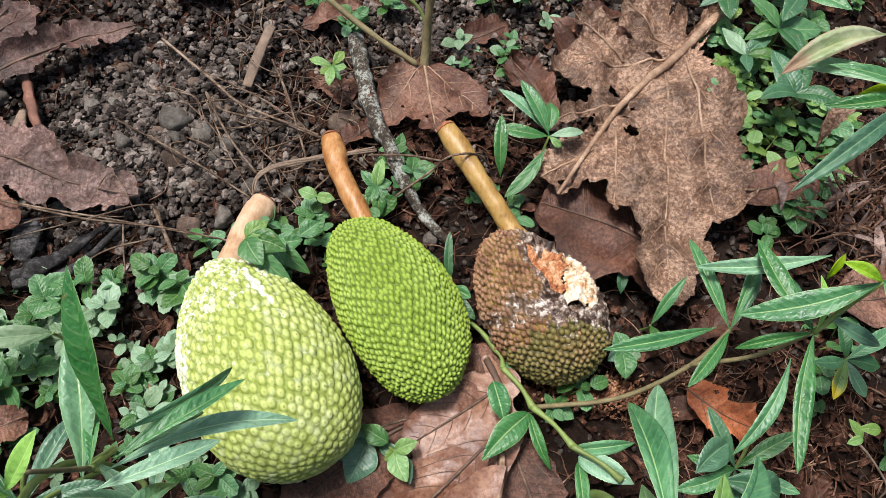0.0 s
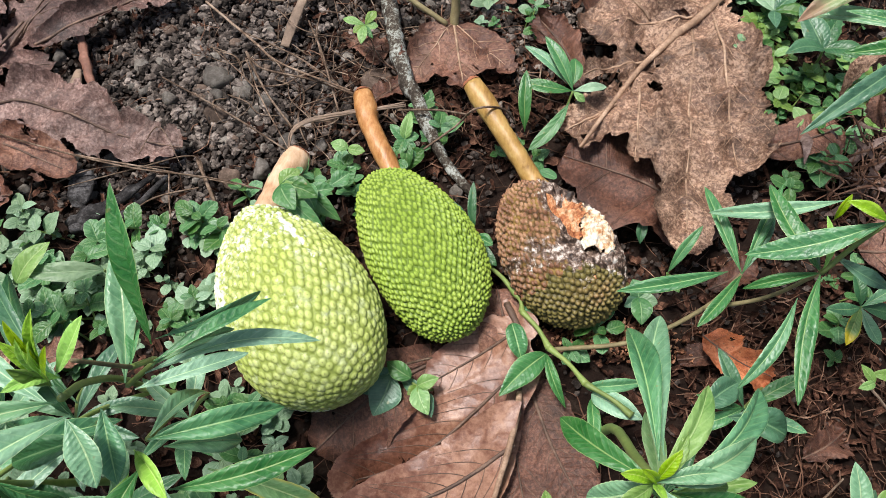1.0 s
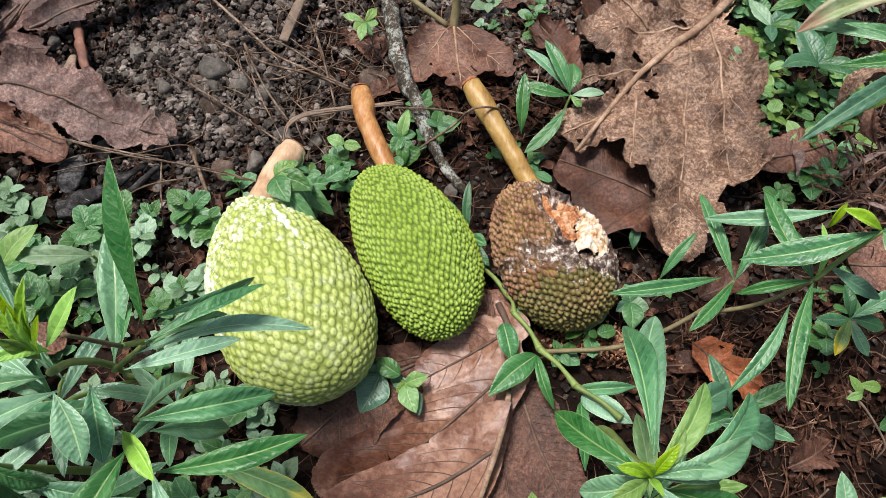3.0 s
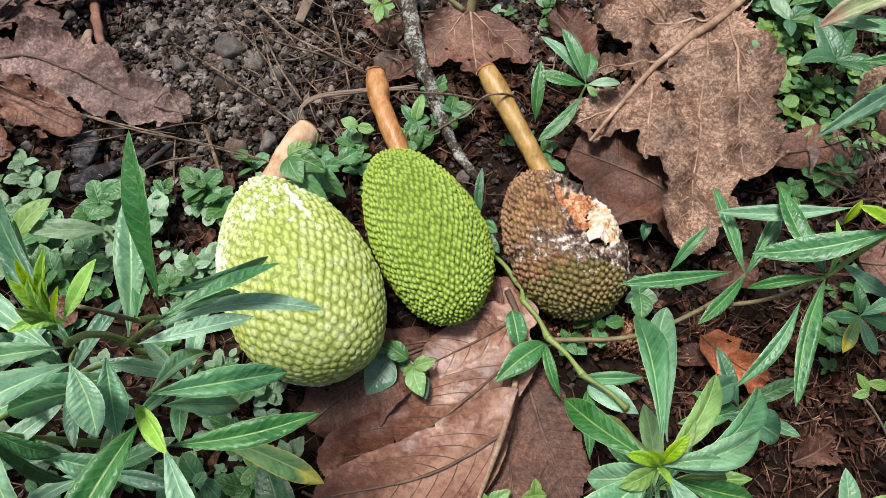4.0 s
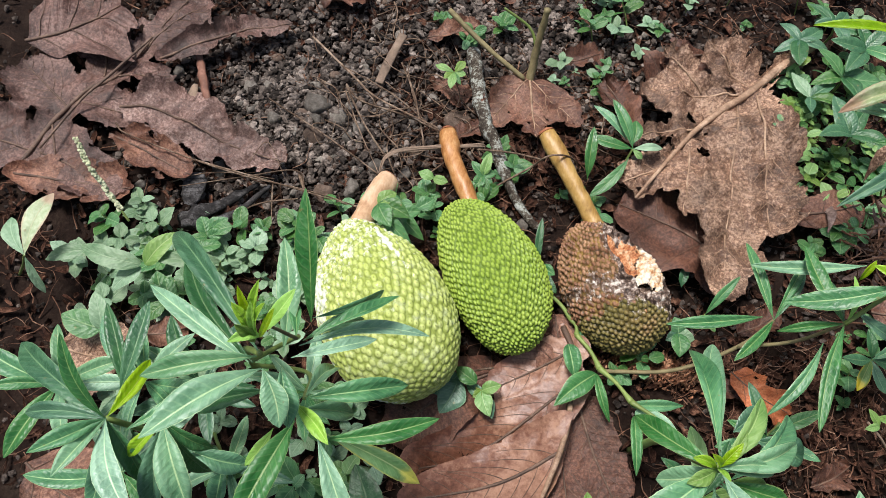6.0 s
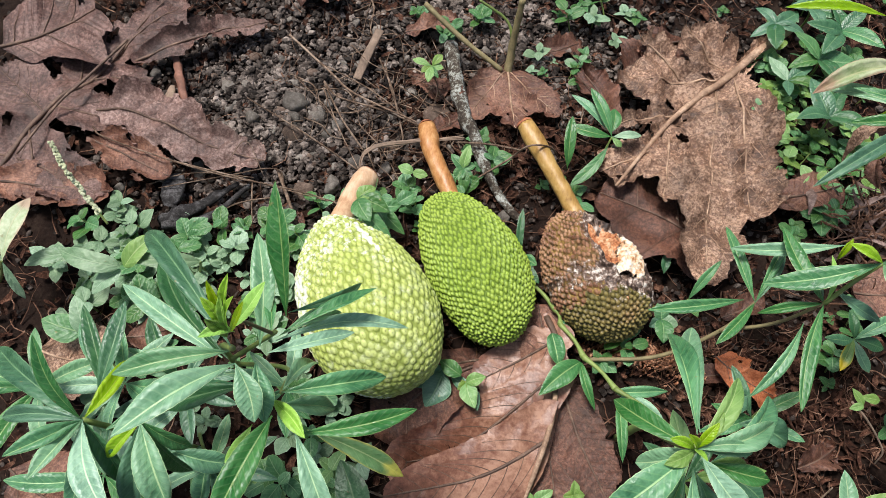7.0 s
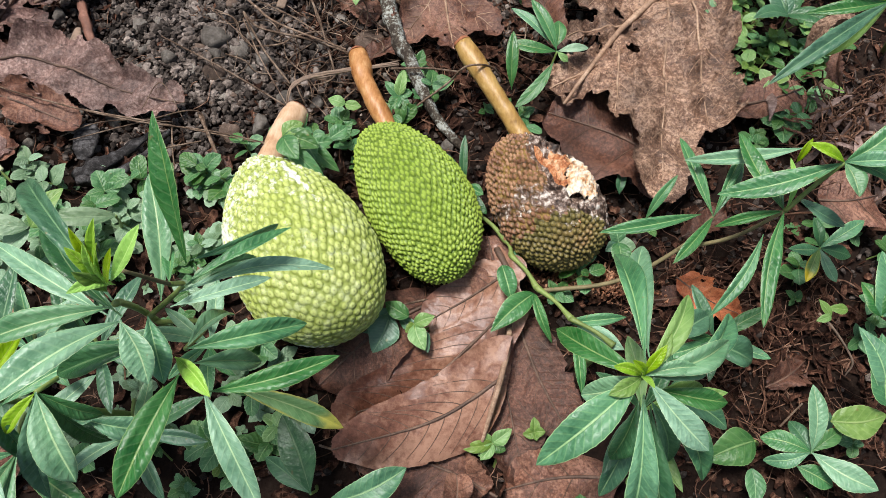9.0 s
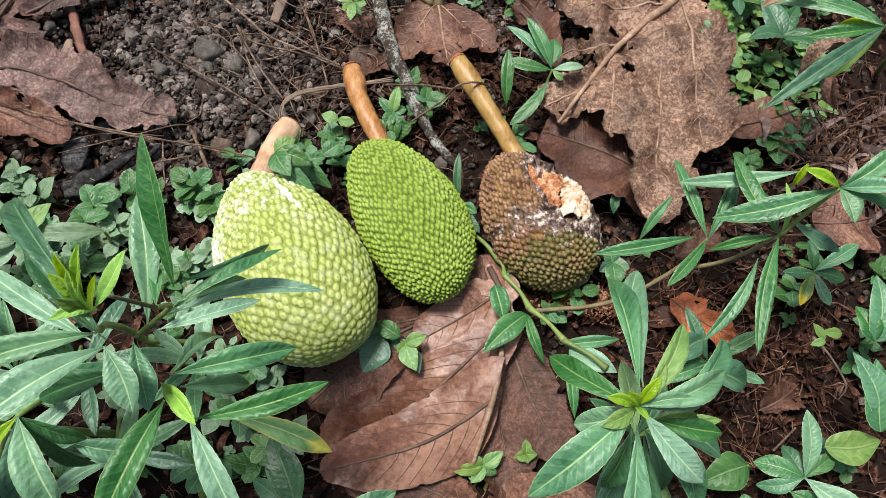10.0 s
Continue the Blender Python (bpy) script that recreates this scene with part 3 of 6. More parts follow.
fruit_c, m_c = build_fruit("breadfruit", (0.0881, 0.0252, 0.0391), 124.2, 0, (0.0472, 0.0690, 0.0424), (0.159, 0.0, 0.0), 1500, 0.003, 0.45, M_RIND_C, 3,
                           "spoilt brown fruit torn open, with mouldy black patches", [(0.071, 0.077, 0.040), (0.058, 0.094, 0.044), (0.027, 0.132, 0.055), (-0.002, 0.171, 0.060)], (0.0105, 0.009), M_STALK_Y, dress_spoilt)


def torn_flesh():
    """Ragged flesh in the torn hollow: many small lumps in one mass."""
    rnd = random.Random(11)
    bm = bmesh.new()
    out = Vector((TORN.x * 0.046, TORN.y * 0.069, TORN.z * 0.041))
    e2 = (Vector((0, 1, 0)) - TORN * TORN.y).normalized()
    e1 = TORN.cross(e2)
    masses = {"torn_flesh": bm, "pale_flesh": bmesh.new()}
    def heap(u, v):
        """Height of the ragged flesh over the hollow's floor."""
        q = Vector((u, v, 0.3))
        rough = 0.55 * noise.noise(q * 2.3) + 0.5 * abs(noise.noise(q * 5.1)) + 0.38 * noise.noise(q * 9.7) + 0.3 * abs(noise.noise(q * 19.0)) + 0.16 * noise.noise(q * 37.0)
        return rough

    size = 84
    for part_name, mass in masses.items():
        pts = {}
        for iu in range(size):
            for iv in range(size):
                u, v = 2.2 * iu / (size - 1) - 1.1, 2.2 * iv / (size - 1) - 1.1
                r = math.hypot(u, v)
                base = out + 0.022 * u * e1 + 0.040 * v * e2
                right, back = (m_c @ base).x - (m_c @ out).x, (m_c @ base).y - (m_c @ out).y
                bulk = 0.005 * max(-1.0, min(1.0, right / 0.012)) - 0.012 * bell(right, -0.013, 0.006) * bell(back, 0.016, 0.009)
                split = right + 0.006 * noise.noise(Vector((u * 4, v * 4, 7.0)))
                if r > 1.02 + 0.15 * noise.noise(Vector((u * 5, v * 5, 1.0))) or (split > 0.002) != (part_name == "pale_flesh"):
                    continue
                wob = Vector((noise.noise(Vector((u * 13, v * 13, 3))), noise.noise(Vector((u * 13, v * 13, 9))), 0))
                pts[iu, iv] = mass.verts.new(base + 0.0012 * (wob.x * e1 + wob.y * e2) + TORN * (0.009 * heap(u, v) - 0.009 * r * r - 0.003 + bulk))
        for (iu, iv), v0 in pts.items():
            ring = [pts.get(q) for q in ((iu, iv), (iu + 1, iv), (iu + 1, iv + 1), (iu, iv + 1))]
            if all(ring):
                mass.faces.new(ring)
    raw = m_c.inverted() @ Vector((0.116, -0.008, 0.066))
    for k in range(60):
        c = raw + Vector((rnd.gauss(0, 0.0045), rnd.gauss(0, 0.0025), rnd.gauss(0, 0.004)))
        g = bmesh.ops.create_icosphere(masses["torn_flesh"], subdivisions=2, radius=rnd.uniform(0.0008, 0.0022))
        for v in g["verts"]:
            v.co = v.co * (1 + 0.6 * noise.noise(v.co * 900)) + c
    for name, mat, label in (("torn_flesh", M_FLESH_O, "ragged orange-brown flesh in the torn hollow"), ("pale_flesh", M_FLESH, "cream-coloured torn flesh")):
        me = bpy.data.meshes.new(name)
        for f in masses[name].faces:
            f.smooth = True
        masses[name].to_mesh(me)
        masses[name].free()
        me.materials.append(mat)
        under(fruit_c, name, me, m_c, label)


torn_flesh()


# ---- dead leaves ----
def dry_leaf(label, base, tip, reach, mat, lobes=4.0, depth=0.5, slant=48.0, lift=0.006, curl=0.05, rag=0.12, seed=0, sides=(1.0, 1.0), vein=M_VEIN, roll=0.0,
             rib=0.0022, veins=4, crumple=0.012, bow=0.06, ns=90, nv=25, first=0.12, outline=None):
    """A dead lobed leaf: the blade runs out from the midrib along slanted side veins, whose length swells and shrinks into lobes."""
    base, tip = Vector(base), Vector(tip)
    length = (tip - base).length
    m = aim(base, tip, roll, (0, 0, 1))
    ob = thing("dead_leaf", (base.x, base.y, base.z), label, "dead leaf", "dead leaves on the ground")
    cs, sn = math.cos(radians(slant)), math.sin(radians(slant))
    ph = seed * 1.7

    def point(s, v):
        side = 0 if v < 0 else 1
        av = abs(v)
        env = math.sin(math.pi * min(1.0, 0.06 + 0.97 * s)) ** 0.6
        lobe = 1 - depth * (0.5 + 0.5 * math.cos(2 * math.pi * (lobes * s + 0.15 * side) + math.pi))
        q = 1 + rag * (noise.noise(Vector((s * 9, side * 5, ph))) + 0.7 * noise.noise(Vector((s * 31, side * 5, ph))))
        if outline:
            k = min(s, 0.9999) * (len(outline[side]) - 1)
            t = k - int(k)
            t = t * t * (3 - 2 * t)
            env, lobe = outline[side][int(k)] * (1 - t) + outline[side][int(k) + 1] * t, 1.0
        run = reach * sides[side] * env * lobe * q * av
        drop = 1 - 0.25 * av
        x = run * sn * (1 if side else -1) + bow * length * math.sin(math.pi * s)
        y = length * s + run * cs * drop
        p = Vector((x, y, 0.0))
        z = crumple * (0.3 + 0.7 * min(1.0, 3 * av)) * (0.9 * noise.noise(p * 8 + Vector((0, 0, ph))) + noise.noise(p * 18 + Vector((ph, 0, 0))) + 0.45 * noise.noise(p * 38 + Vector((0, ph, 0))))
        z += curl * av * av * reach * (0.4 + noise.noise(Vector((s * 5, side * 7, ph + 3)))) - 0.010 * math.cos(2 * math.pi * lobes * s) * av * (1 - 0.4 * av)
        z += min(0.0013, 0.011 * reach) * math.sqrt(abs(math.sin(44.0 * s))) * min(1.0, 5 * av)
        return Vector((x, y, z + lift))

    verts, uvs = [], []
    for i in range(ns):
        s = i / (ns - 1)
        for j in range(nv):
            v = -1 + 2 * j / (nv - 1)
            verts.append(point(s, v))
            uvs.append((s, 0.5 + 0.5 * v))
    faces = []
    for f in grid_faces(ns, nv):
        c = sum((verts[k] for k in f), Vector()) / 4
        j = f[0] % nv
        if noise.noise(c * 55 + Vector((ph * 2, 1, 0))) + 0.6 * noise.noise(c * 130) > 0.88 and abs(j - nv // 2) > 3:
            continue
        faces.append(f)
    blade = mesh_from("blade", verts, faces, mat, True, uvs)
    under(ob, "blade", blade, m)
    up = Vector((0, 0, rib * 0.6))
    mid = [point(s, 0.0) + up for s in np.linspace(0, 0.97, 27).tolist()]
    if rib > 0:
        under(ob, "midrib", tube("midrib", mid, (rib * 1.25, rib, rib * 0.45), vein, 8, 90, 0.15), m)
        for side in (-1, 1):
            if sides[0 if side < 0 else 1] < 0.15:
                continue
            for s in [min(0.93, first + (k + 0.1 * (side > 0)) / max(veins, 1) * 0.86) for k in range(veins)]:
                pts = [point(s, side * q) + Vector((0, 0, rib * 0.1 + 0.0004)) for q in (0.0, 0.12, 0.24, 0.36, 0.48, 0.6, 0.72, 0.84, 0.94)]
                under(ob, "vein", tube("vein", pts, (rib * 0.42, rib * 0.28, rib * 0.1), vein, 5, 24, 0.1), m)
    return ob


def torn_leaf(label, lobes, mat, vein=M_VEIN_DARK, z=0.015, cell=0.002, crumple=0.008, rag=0.005, curl=0.008, seed=0, rib=0.0022, holes=(), side=0.022, tilt=None, parent=None, stalk=None, narrow=0.35, fine=True, clip=None):
    """A dead leaf of several lobes, each a vein with blade on both sides: (points of the vein, half width, bluntness).
    The first lobe carries the midrib; edges are ragged and curled, the blade is puckered between the veins."""
    ph = Vector((seed * 3.7, seed * 1.3, seed * 0.7))
    lines = []
    for pts, half, blunt in lobes:
        q = smooth_path([(x, y, 0.0) for x, y in pts], 12)
        run = [0.0]
        for a, b in zip(q, q[1:]):
            run.append(run[-1] + (b - a).length)
        lines.append((q, run, half, blunt))

    def lobe_at(p, line):
        """Field (above 0 on the blade), way along the vein and distance from it."""
        q, run, half, blunt = line
        best = (9.0, 0.0, 1.0)
        for i in range(11):
            d = q[i + 1] - q[i]
            k = (p - q[i]).dot(d) / d.length_squared
            k = max(0.0, min(1.0, k))
            off = p - q[i] - d * k
            if off.length < best[0]:
                best = (off.length, run[i] + k * d.length, 1.0 if d.x * off.y - d.y * off.x > 0 else -1.0)
        dist, along, sgn = best
        t = along / run[-1]
        wide = half * min(1.0, narrow + 2.4 * t) * max(0.0, 1 - t ** blunt) ** 0.5
        return wide - dist, along, dist * sgn

    def field(p):
        hits = [lobe_at(p, line) for line in lines]
        k = max(range(len(hits)), key=lambda i: hits[i][0])
        f = hits[k][0] + rag * (noise.noise(p * 42 + ph) + 0.55 * noise.noise(p * 105 + ph) + 0.3 * noise.noise(p * 260 + ph))
        if clip:
            f = min(f, clip(p))
        if f < 0.024:
            f -= 0.9 * rag * max(0.0, 1 - abs(noise.noise(p * 24 + 5 * ph)) / 0.09) * (1 - max(f, 0.0) / 0.024) * 2
        for hx, hy, hr in holes:
            f = min(f, (p - Vector((hx, hy, 0))).length - hr * (1 + 1.3 * noise.noise(p * 75 + ph) + 0.7 * noise.noise(p * 190 + ph)))
        return f, (*hits[k], k)

    def height(p, f, hit):
        zz = z + crumple * (noise.noise(p * 9 + ph) + 0.6 * noise.noise(p * 21 + ph) + 0.34 * noise.noise(p * 47 + ph) + 0.16 * noise.noise(p * 110 + ph) + 0.9 * abs(noise.noise(p * 15 + 3 * ph)) - 0.5 * abs(noise.noise(p * 33 + 2 * ph)))
        zz += curl * max(0.0, 1 - max(f, 0.0) / 0.014) ** 2 * (0.35 + 1.1 * noise.noise(p * 16 + 2 * ph))
        zz += 0.12 * crumple * math.sqrt(abs(math.sin((hit[1] - 0.55 * abs(hit[2])) * 3.14159 / (0.5 * side)))) + 0.1 * abs(hit[2])
        return zz + (tilt(p) if tilt else 0.0)

    xs, ys = [p.x for l in lines for p in l[0]], [p.y for l in lines for p in l[0]]
    grow = max(l[2] for l in lines) + 0.01
    x0, y0 = min(xs) - grow, min(ys) - grow
    nx, ny = int((max(xs) + grow - x0) / cell) + 1, int((max(ys) + grow - y0) / cell) + 1
    at = {}
    for i in range(nx):
        for j in range(ny):
            p = Vector((x0 + i * cell, y0 + j * cell, 0))
            f, hit = field(p)
            if f > -1.5 * cell:
                at[i, j] = (p, f, hit)
    index, verts, uvs, faces = {}, [], [], []
    for (i, j) in at:
        ring = ((i, j), (i + 1, j), (i + 1, j + 1), (i, j + 1))
        if not all(q in at for q in ring) or max(at[q][1] for q in ring) < 0:
            continue
        for q in ring:
            if q not in index:
                p, f, hit = at[q]
                for _ in range(2):
                    if f < 0:
                        g = Vector((field(p + Vector((4e-4, 0, 0)))[0] - f, field(p + Vector((0, 4e-4, 0)))[0] - f, 0)) / 4e-4
                        shift = -f * g / max(0.3, g.length_squared)
                        p = p + (shift if shift.length < 1.3 * cell else shift.normalized() * 1.3 * cell)
                        f, hit = field(p)
                index[q] = len(verts)
                verts.append(Vector((p.x, p.y, height(p, f, hit))))
                uvs.append((8.9 * (hit[1] - 0.55 * abs(hit[2])), 0.5 + 10 * hit[2]))
        faces.append(tuple(index[q] for q in ring))
    base = lines[0][0][0]
    ob = parent or thing("dead_leaf", (base.x, base.y, z), label, "dead leaf", "dead leaves on the ground")
    under(ob, "blade", mesh_from("blade", verts, faces, mat, True, uvs))

    def on_blade(p, r):
        f, hit = field(p)
        return Vector((p.x, p.y, height(p, f, hit) + 0.35 * r)), f, hit[3]

    for k, (q, run, half, blunt) in enumerate(lines):
        r = rib if k == 0 else min(0.0012, rib * 0.5)
        pts = []
        for p in q:
            w, f, _ = on_blade(p, r)
            if f < 0.001 and k:
                break
            pts.append(w)
        if len(pts) > 3:
            if k == 0 and stalk:
                pts = [Vector(p) for p in stalk] + pts[1:]
            under(ob, "midrib" if k == 0 else "vein", tube("vein", pts, (r * 1.2, r, 0.4 * r), vein, 7, 40, 0.2, seed))
        s = 0.6 * side
        while fine and s < run[-1] * 0.92:
            i = max(n for n in range(12) if run[n] <= s)
            i = min(i, 10)
            c = q[i].lerp(q[i + 1], (s - run[i]) / (run[i + 1] - run[i]))
            way = (q[i + 1] - q[i]).normalized()
            for sg in (-1, 1):
                d = Vector((-way.y * sg, way.x * sg, 0)) * 0.8 + way * 0.6
                pts = []
                for n in range(9):
                    p = c + d * 0.004 * n + way * 0.0004 * n * n
                    w, f, own = on_blade(p, 0.0004)
                    if f < 0.002 or own != k:
                        break
                    pts.append(w)
                if len(pts) > 2:
                    under(ob, "vein", tube("vein", pts, (0.00042, 0.00036, 0.0002), vein, 5, 12, 0.1))
            s += side * (0.85 + 0.3 * noise.noise(Vector((s * 90, seed, k))))
    return ob


# the large tan leaf behind the spoilt fruit
torn_leaf("large lobed tan dead leaf with a thick midrib, edges torn", [
    ([(0.259, 0.352), (0.208, 0.291), (0.165, 0.242), (0.102, 0.128)], 0.014, 6),
    ([(0.207, 0.289), (0.203, 0.175), (0.197, 0.030)], 0.041, 5), ([(0.227, 0.311), (0.238, 0.210), (0.248, 0.120)], 0.034, 8),
    ([(0.156, 0.214), (0.150, 0.110)], 0.023, 3.5), ([(0.209, 0.301), (0.160, 0.285), (0.092, 0.262)], 0.028, 5), ([(0.222, 0.312), (0.162, 0.352)], 0.033, 6),
    ([(0.165, 0.290), (0.114, 0.328)], 0.016, 4), ([(0.165, 0.244), (0.102, 0.212)], 0.012, 4), ([(0.134, 0.180), (0.082, 0.146)], 0.021, 5)],
    M_DRY_TAN, M_VEIN, 0.022, 0.0019, 0.017, 0.008, 0.018, 3, 0.0042, ((0.172, 0.205, 0.007),), 0.024,
    stalk=((0.289, 0.385, 0.036), (0.274, 0.368, 0.037)),
    tilt=lambda p: 0.24 * min(0.05, abs(0.82 * (p.x - 0.165) - 0.57 * (p.y - 0.242))))
# reddish pieces half under it
dry_leaf("dark reddish-brown torn dead leaf under a tan one", (0.223, 0.341, 0.016), (0.099, 0.281, 0.014), 0.06, M_DRY_DARK, 2.4, 0.4, 58, 0.008, 0.2, 0.3, 61, (1.0, 1.0), M_VEIN_DARK, 0, 0.0014, 3)
dry_leaf("curled brown dead leaf scrap among weeds", (0.161, 0.344, 0.020), (0.115, 0.314, 0.020), 0.028, M_DRY_BROWN, 1.4, 0.3, 52, 0.012, 0.6, 0.25, 62, (1.0, 0.8), M_VEIN_DARK, 0, 0.001, 2)
dry_leaf("brown dead leaf scrap with a rolled edge", (0.103, 0.205, 0.014), (0.052, 0.282, 0.016), 0.03, M_DRY_DARK, 1.4, 0.3, 52, 0.008, 0.5, 0.25, 63, (1.0, 0.8), M_VEIN_DARK, 0, 0.001, 2)
dry_leaf("dark reddish-brown dead leaf lying under a larger one", (0.239, 0.070, 0.012), (0.085, 0.129, 0.014), 0.075, M_DRY_DARK, 2.0, 0.3, 60, 0.006, 0.10, 0.1, 5, (1.0, 1.0), M_VEIN_DARK, 0, 0.0014, 3)
dry_leaf("brown dead leaf in shade beside green weeds", (0.274, 0.162, 0.015), (0.348, 0.189, 0.020), 0.035, M_DRY_BROWN, 1.2, 0.2, 55, 0.006, 0.2, 0.1, 6, (1.0, 1.0), M_VEIN_DARK, 0, 0.0012, 3)
# fan-shaped leaf behind the stalk of the spoilt fruit
torn_leaf("fan-shaped brown dead leaf with insect holes", [([(-0.031, 0.270), (-0.010, 0.186)], 0.022, 8), ([(-0.031, 0.270), (-0.070, 0.192)], 0.022, 8), ([(-0.031, 0.270), (0.036, 0.218)], 0.020, 8)],
          M_DRY_BROWN, M_VEIN, 0.016, 0.0019, 0.008, 0.005, 0.012, 7, 0.0012, ((-0.046, 0.215, 0.003), (0.004, 0.228, 0.003), (-0.02, 0.205, 0.0025)), 0.02)
# left-hand leaves on the gravel
torn_leaf("grey-brown dead leaf curled up on the gravel", [([(-0.461, 0.116), (-0.403, 0.117), (-0.333, 0.100), (-0.266, 0.092)], 0.031, 4)],
          M_DRY_PINK, M_VEIN_DARK, 0.024, 0.002, 0.014, 0.006, 0.02, 8, 0.0013, ((-0.42, 0.094, 0.006),), 0.022, tilt=lambda p: -0.25 * max(0.0, 0.105 - p.y), fine=False)
torn_leaf("broad flat grey dead leaf with dark veins", [([(-0.545, 0.030), (-0.517, 0.126), (-0.489, 0.171), (-0.450, 0.286)], 0.022, 8), ([(-0.504, 0.160), (-0.523, 0.205), (-0.575, 0.275)], 0.035, 7),
          ([(-0.480, 0.200), (-0.425, 0.296)], 0.030, 6), ([(-0.514, 0.118), (-0.440, 0.117)], 0.026, 6), ([(-0.495, 0.165), (-0.425, 0.178)], 0.016, 6), ([(-0.530, 0.086), (-0.491, 0.005)], 0.042, 7),
          ([(-0.530, 0.050), (-0.420, 0.022)], 0.028, 6), ([(-0.523, 0.109), (-0.600, 0.158)], 0.04, 7), ([(-0.540, 0.050), (-0.630, 0.060)], 0.04, 7)],
          M_DRY_GREY, M_VEIN_DARK, 0.012, 0.0026, 0.008, 0.007, 0.012, 9, 0.0022, ((-0.46, 0.15, 0.006), (-0.545, 0.19, 0.007), (-0.475, 0.085, 0.008)), 0.026)
torn_leaf("small tan dead leaf scrap with a curled edge", [([(-0.450, 0.080), (-0.355, 0.052)], 0.021, 6)], M_DRY_BROWN, M_VEIN_DARK, 0.026, 0.002, 0.008, 0.007, 0.014, 10, 0.001, (), 0.02, fine=False)
torn_leaf("long brown dead leaf strip at the gravel edge", [([(-0.447, 0.192), (-0.378, 0.245), (-0.315, 0.276)], 0.015, 6)], M_DRY_GREY, M_VEIN_DARK, 0.026, 0.002, 0.007, 0.005, 0.018, 12, 0.0013, (), 0.02, fine=False)
dry_leaf("flat grey-brown dead leaf scrap", (-0.604, 0.180, 0.010), (-0.519, 0.258, 0.010), 0.1, M_DRY_GREY, 2.0, 0.3, 55, 0.01, 0.1, 0.1, 13, (1.0, 1.0), M_VEIN_DARK, 0, 0.0016, 3)
torn_leaf("brown dead leaf scrap under the weeds", [([(-0.540, 0.016), (-0.415, 0.028)], 0.026, 7)], M_DRY_BROWN, M_VEIN_DARK, 0.018, 0.002, 0.006, 0.006, 0.012, 14, 0.0012, (), 0.022, fine=False)
# leaves below the fruits
broad = torn_leaf("broad brown dead leaf folded along its veins", [([(0.050, -0.024), (0.066, -0.059), (0.066, -0.107), (0.064, -0.142), (0.053, -0.192)], 0.007, 9), ([(0.064, -0.045), (-0.008, -0.098)], 0.023, 7),
          ([(0.066, -0.080), (-0.008, -0.156), (-0.078, -0.190)], 0.032, 6)], M_DRY_SMOOTH, M_VEIN_DARK, 0.012, 0.0018, 0.005, 0.0012, 0.004, 15, 0.0026, (), 0.019,
          tilt=lambda p: 0.016 * max(0.0, min(1.0, (p.x - 0.02) / 0.045)) ** 2 - 0.012 * bell(p.y - 0.5 * p.x, -0.165, 0.022), narrow=0.6)
torn_leaf("", [([(0.066, -0.142), (0.012, -0.184), (-0.070, -0.218)], 0.033, 3)], M_DRY_SMOOTH, M_VEIN_DARK, 0.012, 0.0018, 0.004, 0.0012, 0.004, 27, 0.0014, (), 0.019,
          tilt=lambda p: 0.030 * (1 - (1 - max(0.0, min(1.0, (p.y + 0.235 - 0.5 * p.x) / 0.075))) ** 2), parent=broad, narrow=1.0, clip=lambda p: 0.067 + 0.17 * (p.y + 0.107) - p.x + 0.002)
under(broad, "midrib", tube("midrib", [(0.067, -0.090, 0.026), (0.066, -0.118, 0.040), (0.060, -0.155, 0.044), (0.052, -0.196, 0.024)], (0.0022, 0.0028, 0.0026, 0.0018), M_VEIN, 8, 30, 0.15))
dry_leaf("brown dead leaf tucked between the fruits", (0.054, -0.104, 0.012), (0.040, -0.007, 0.012), 0.035, M_DRY_BROWN, 1.0, 0.1, 45, 0.006, 0.1, 0.08, 28, (1.0, 1.0), M_VEIN_DARK, 0, 0.0012, 3)
torn_leaf("dark brown lobed half of a dead leaf", [([(0.073, -0.080), (0.095, -0.130), (0.128, -0.182)], 0.028, 6), ([(0.068, -0.140), (0.092, -0.228)], 0.026, 7)], M_DRY_DARK, M_VEIN_DARK, 0.010, 0.002, 0.006, 0.005, 0.008, 16, 0.0014, (), 0.02)
dry_leaf("dark dead leaf half hidden under a green fruit", (0.014, -0.064, 0.004), (-0.095, -0.166, 0.006), 0.06, M_DRY_DARK, 1.6, 0.3, 52, 0.005, 0.08, 0.1, 17, (1.0, 1.0), M_VEIN_DARK, 0, 0.0014, 3)
dry_leaf("dark brown dead leaf among the sprouts", (0.070, -0.238, 0.006), (-0.048, -0.213, 0.005), 0.06, M_DRY_DARK, 2.0, 0.3, 52, 0.004, 0.1, 0.12, 18, (1.0, 1.0), M_VEIN_DARK, 0, 0.0012, 3)
dry_leaf("reddish-brown dead leaf curled on the soil", (0.171, -0.214, 0.020), (0.073, -0.233, 0.016), 0.05, M_DRY_BROWN, 1.2, 0.15, 48, 0.008, 0.25, 0.08, 19, (1.0, 0.7), M_VEIN_DARK, 0, 0.0012, 3)
dry_leaf("narrow pointed brown dead leaf tip", (0.034, -0.255, 0.010), (0.033, -0.222, 0.020), 0.02, M_DRY_BROWN, 1.0, 0.1, 40, 0.01, 0.3, 0.06, 20, (1.0, 1.0), M_VEIN_DARK, 0, 0.0008, 2)
dry_leaf("bright orange scrap of dead leaf", (0.217, -0.030, 0.014), (0.276, -0.058, 0.012), 0.028, M_DRY_RED, 1.0, 0.1, 50, 0.008, 0.3, 0.2, 21, (1.0, 1.0), M_VEIN_DARK, 0, 0.0006, 1,
         outline=((0.7, 1.0, 0.5, 0.8, 0.5, 0.3), (0.5, 0.9, 1.0, 0.6, 0.7, 0.2)))
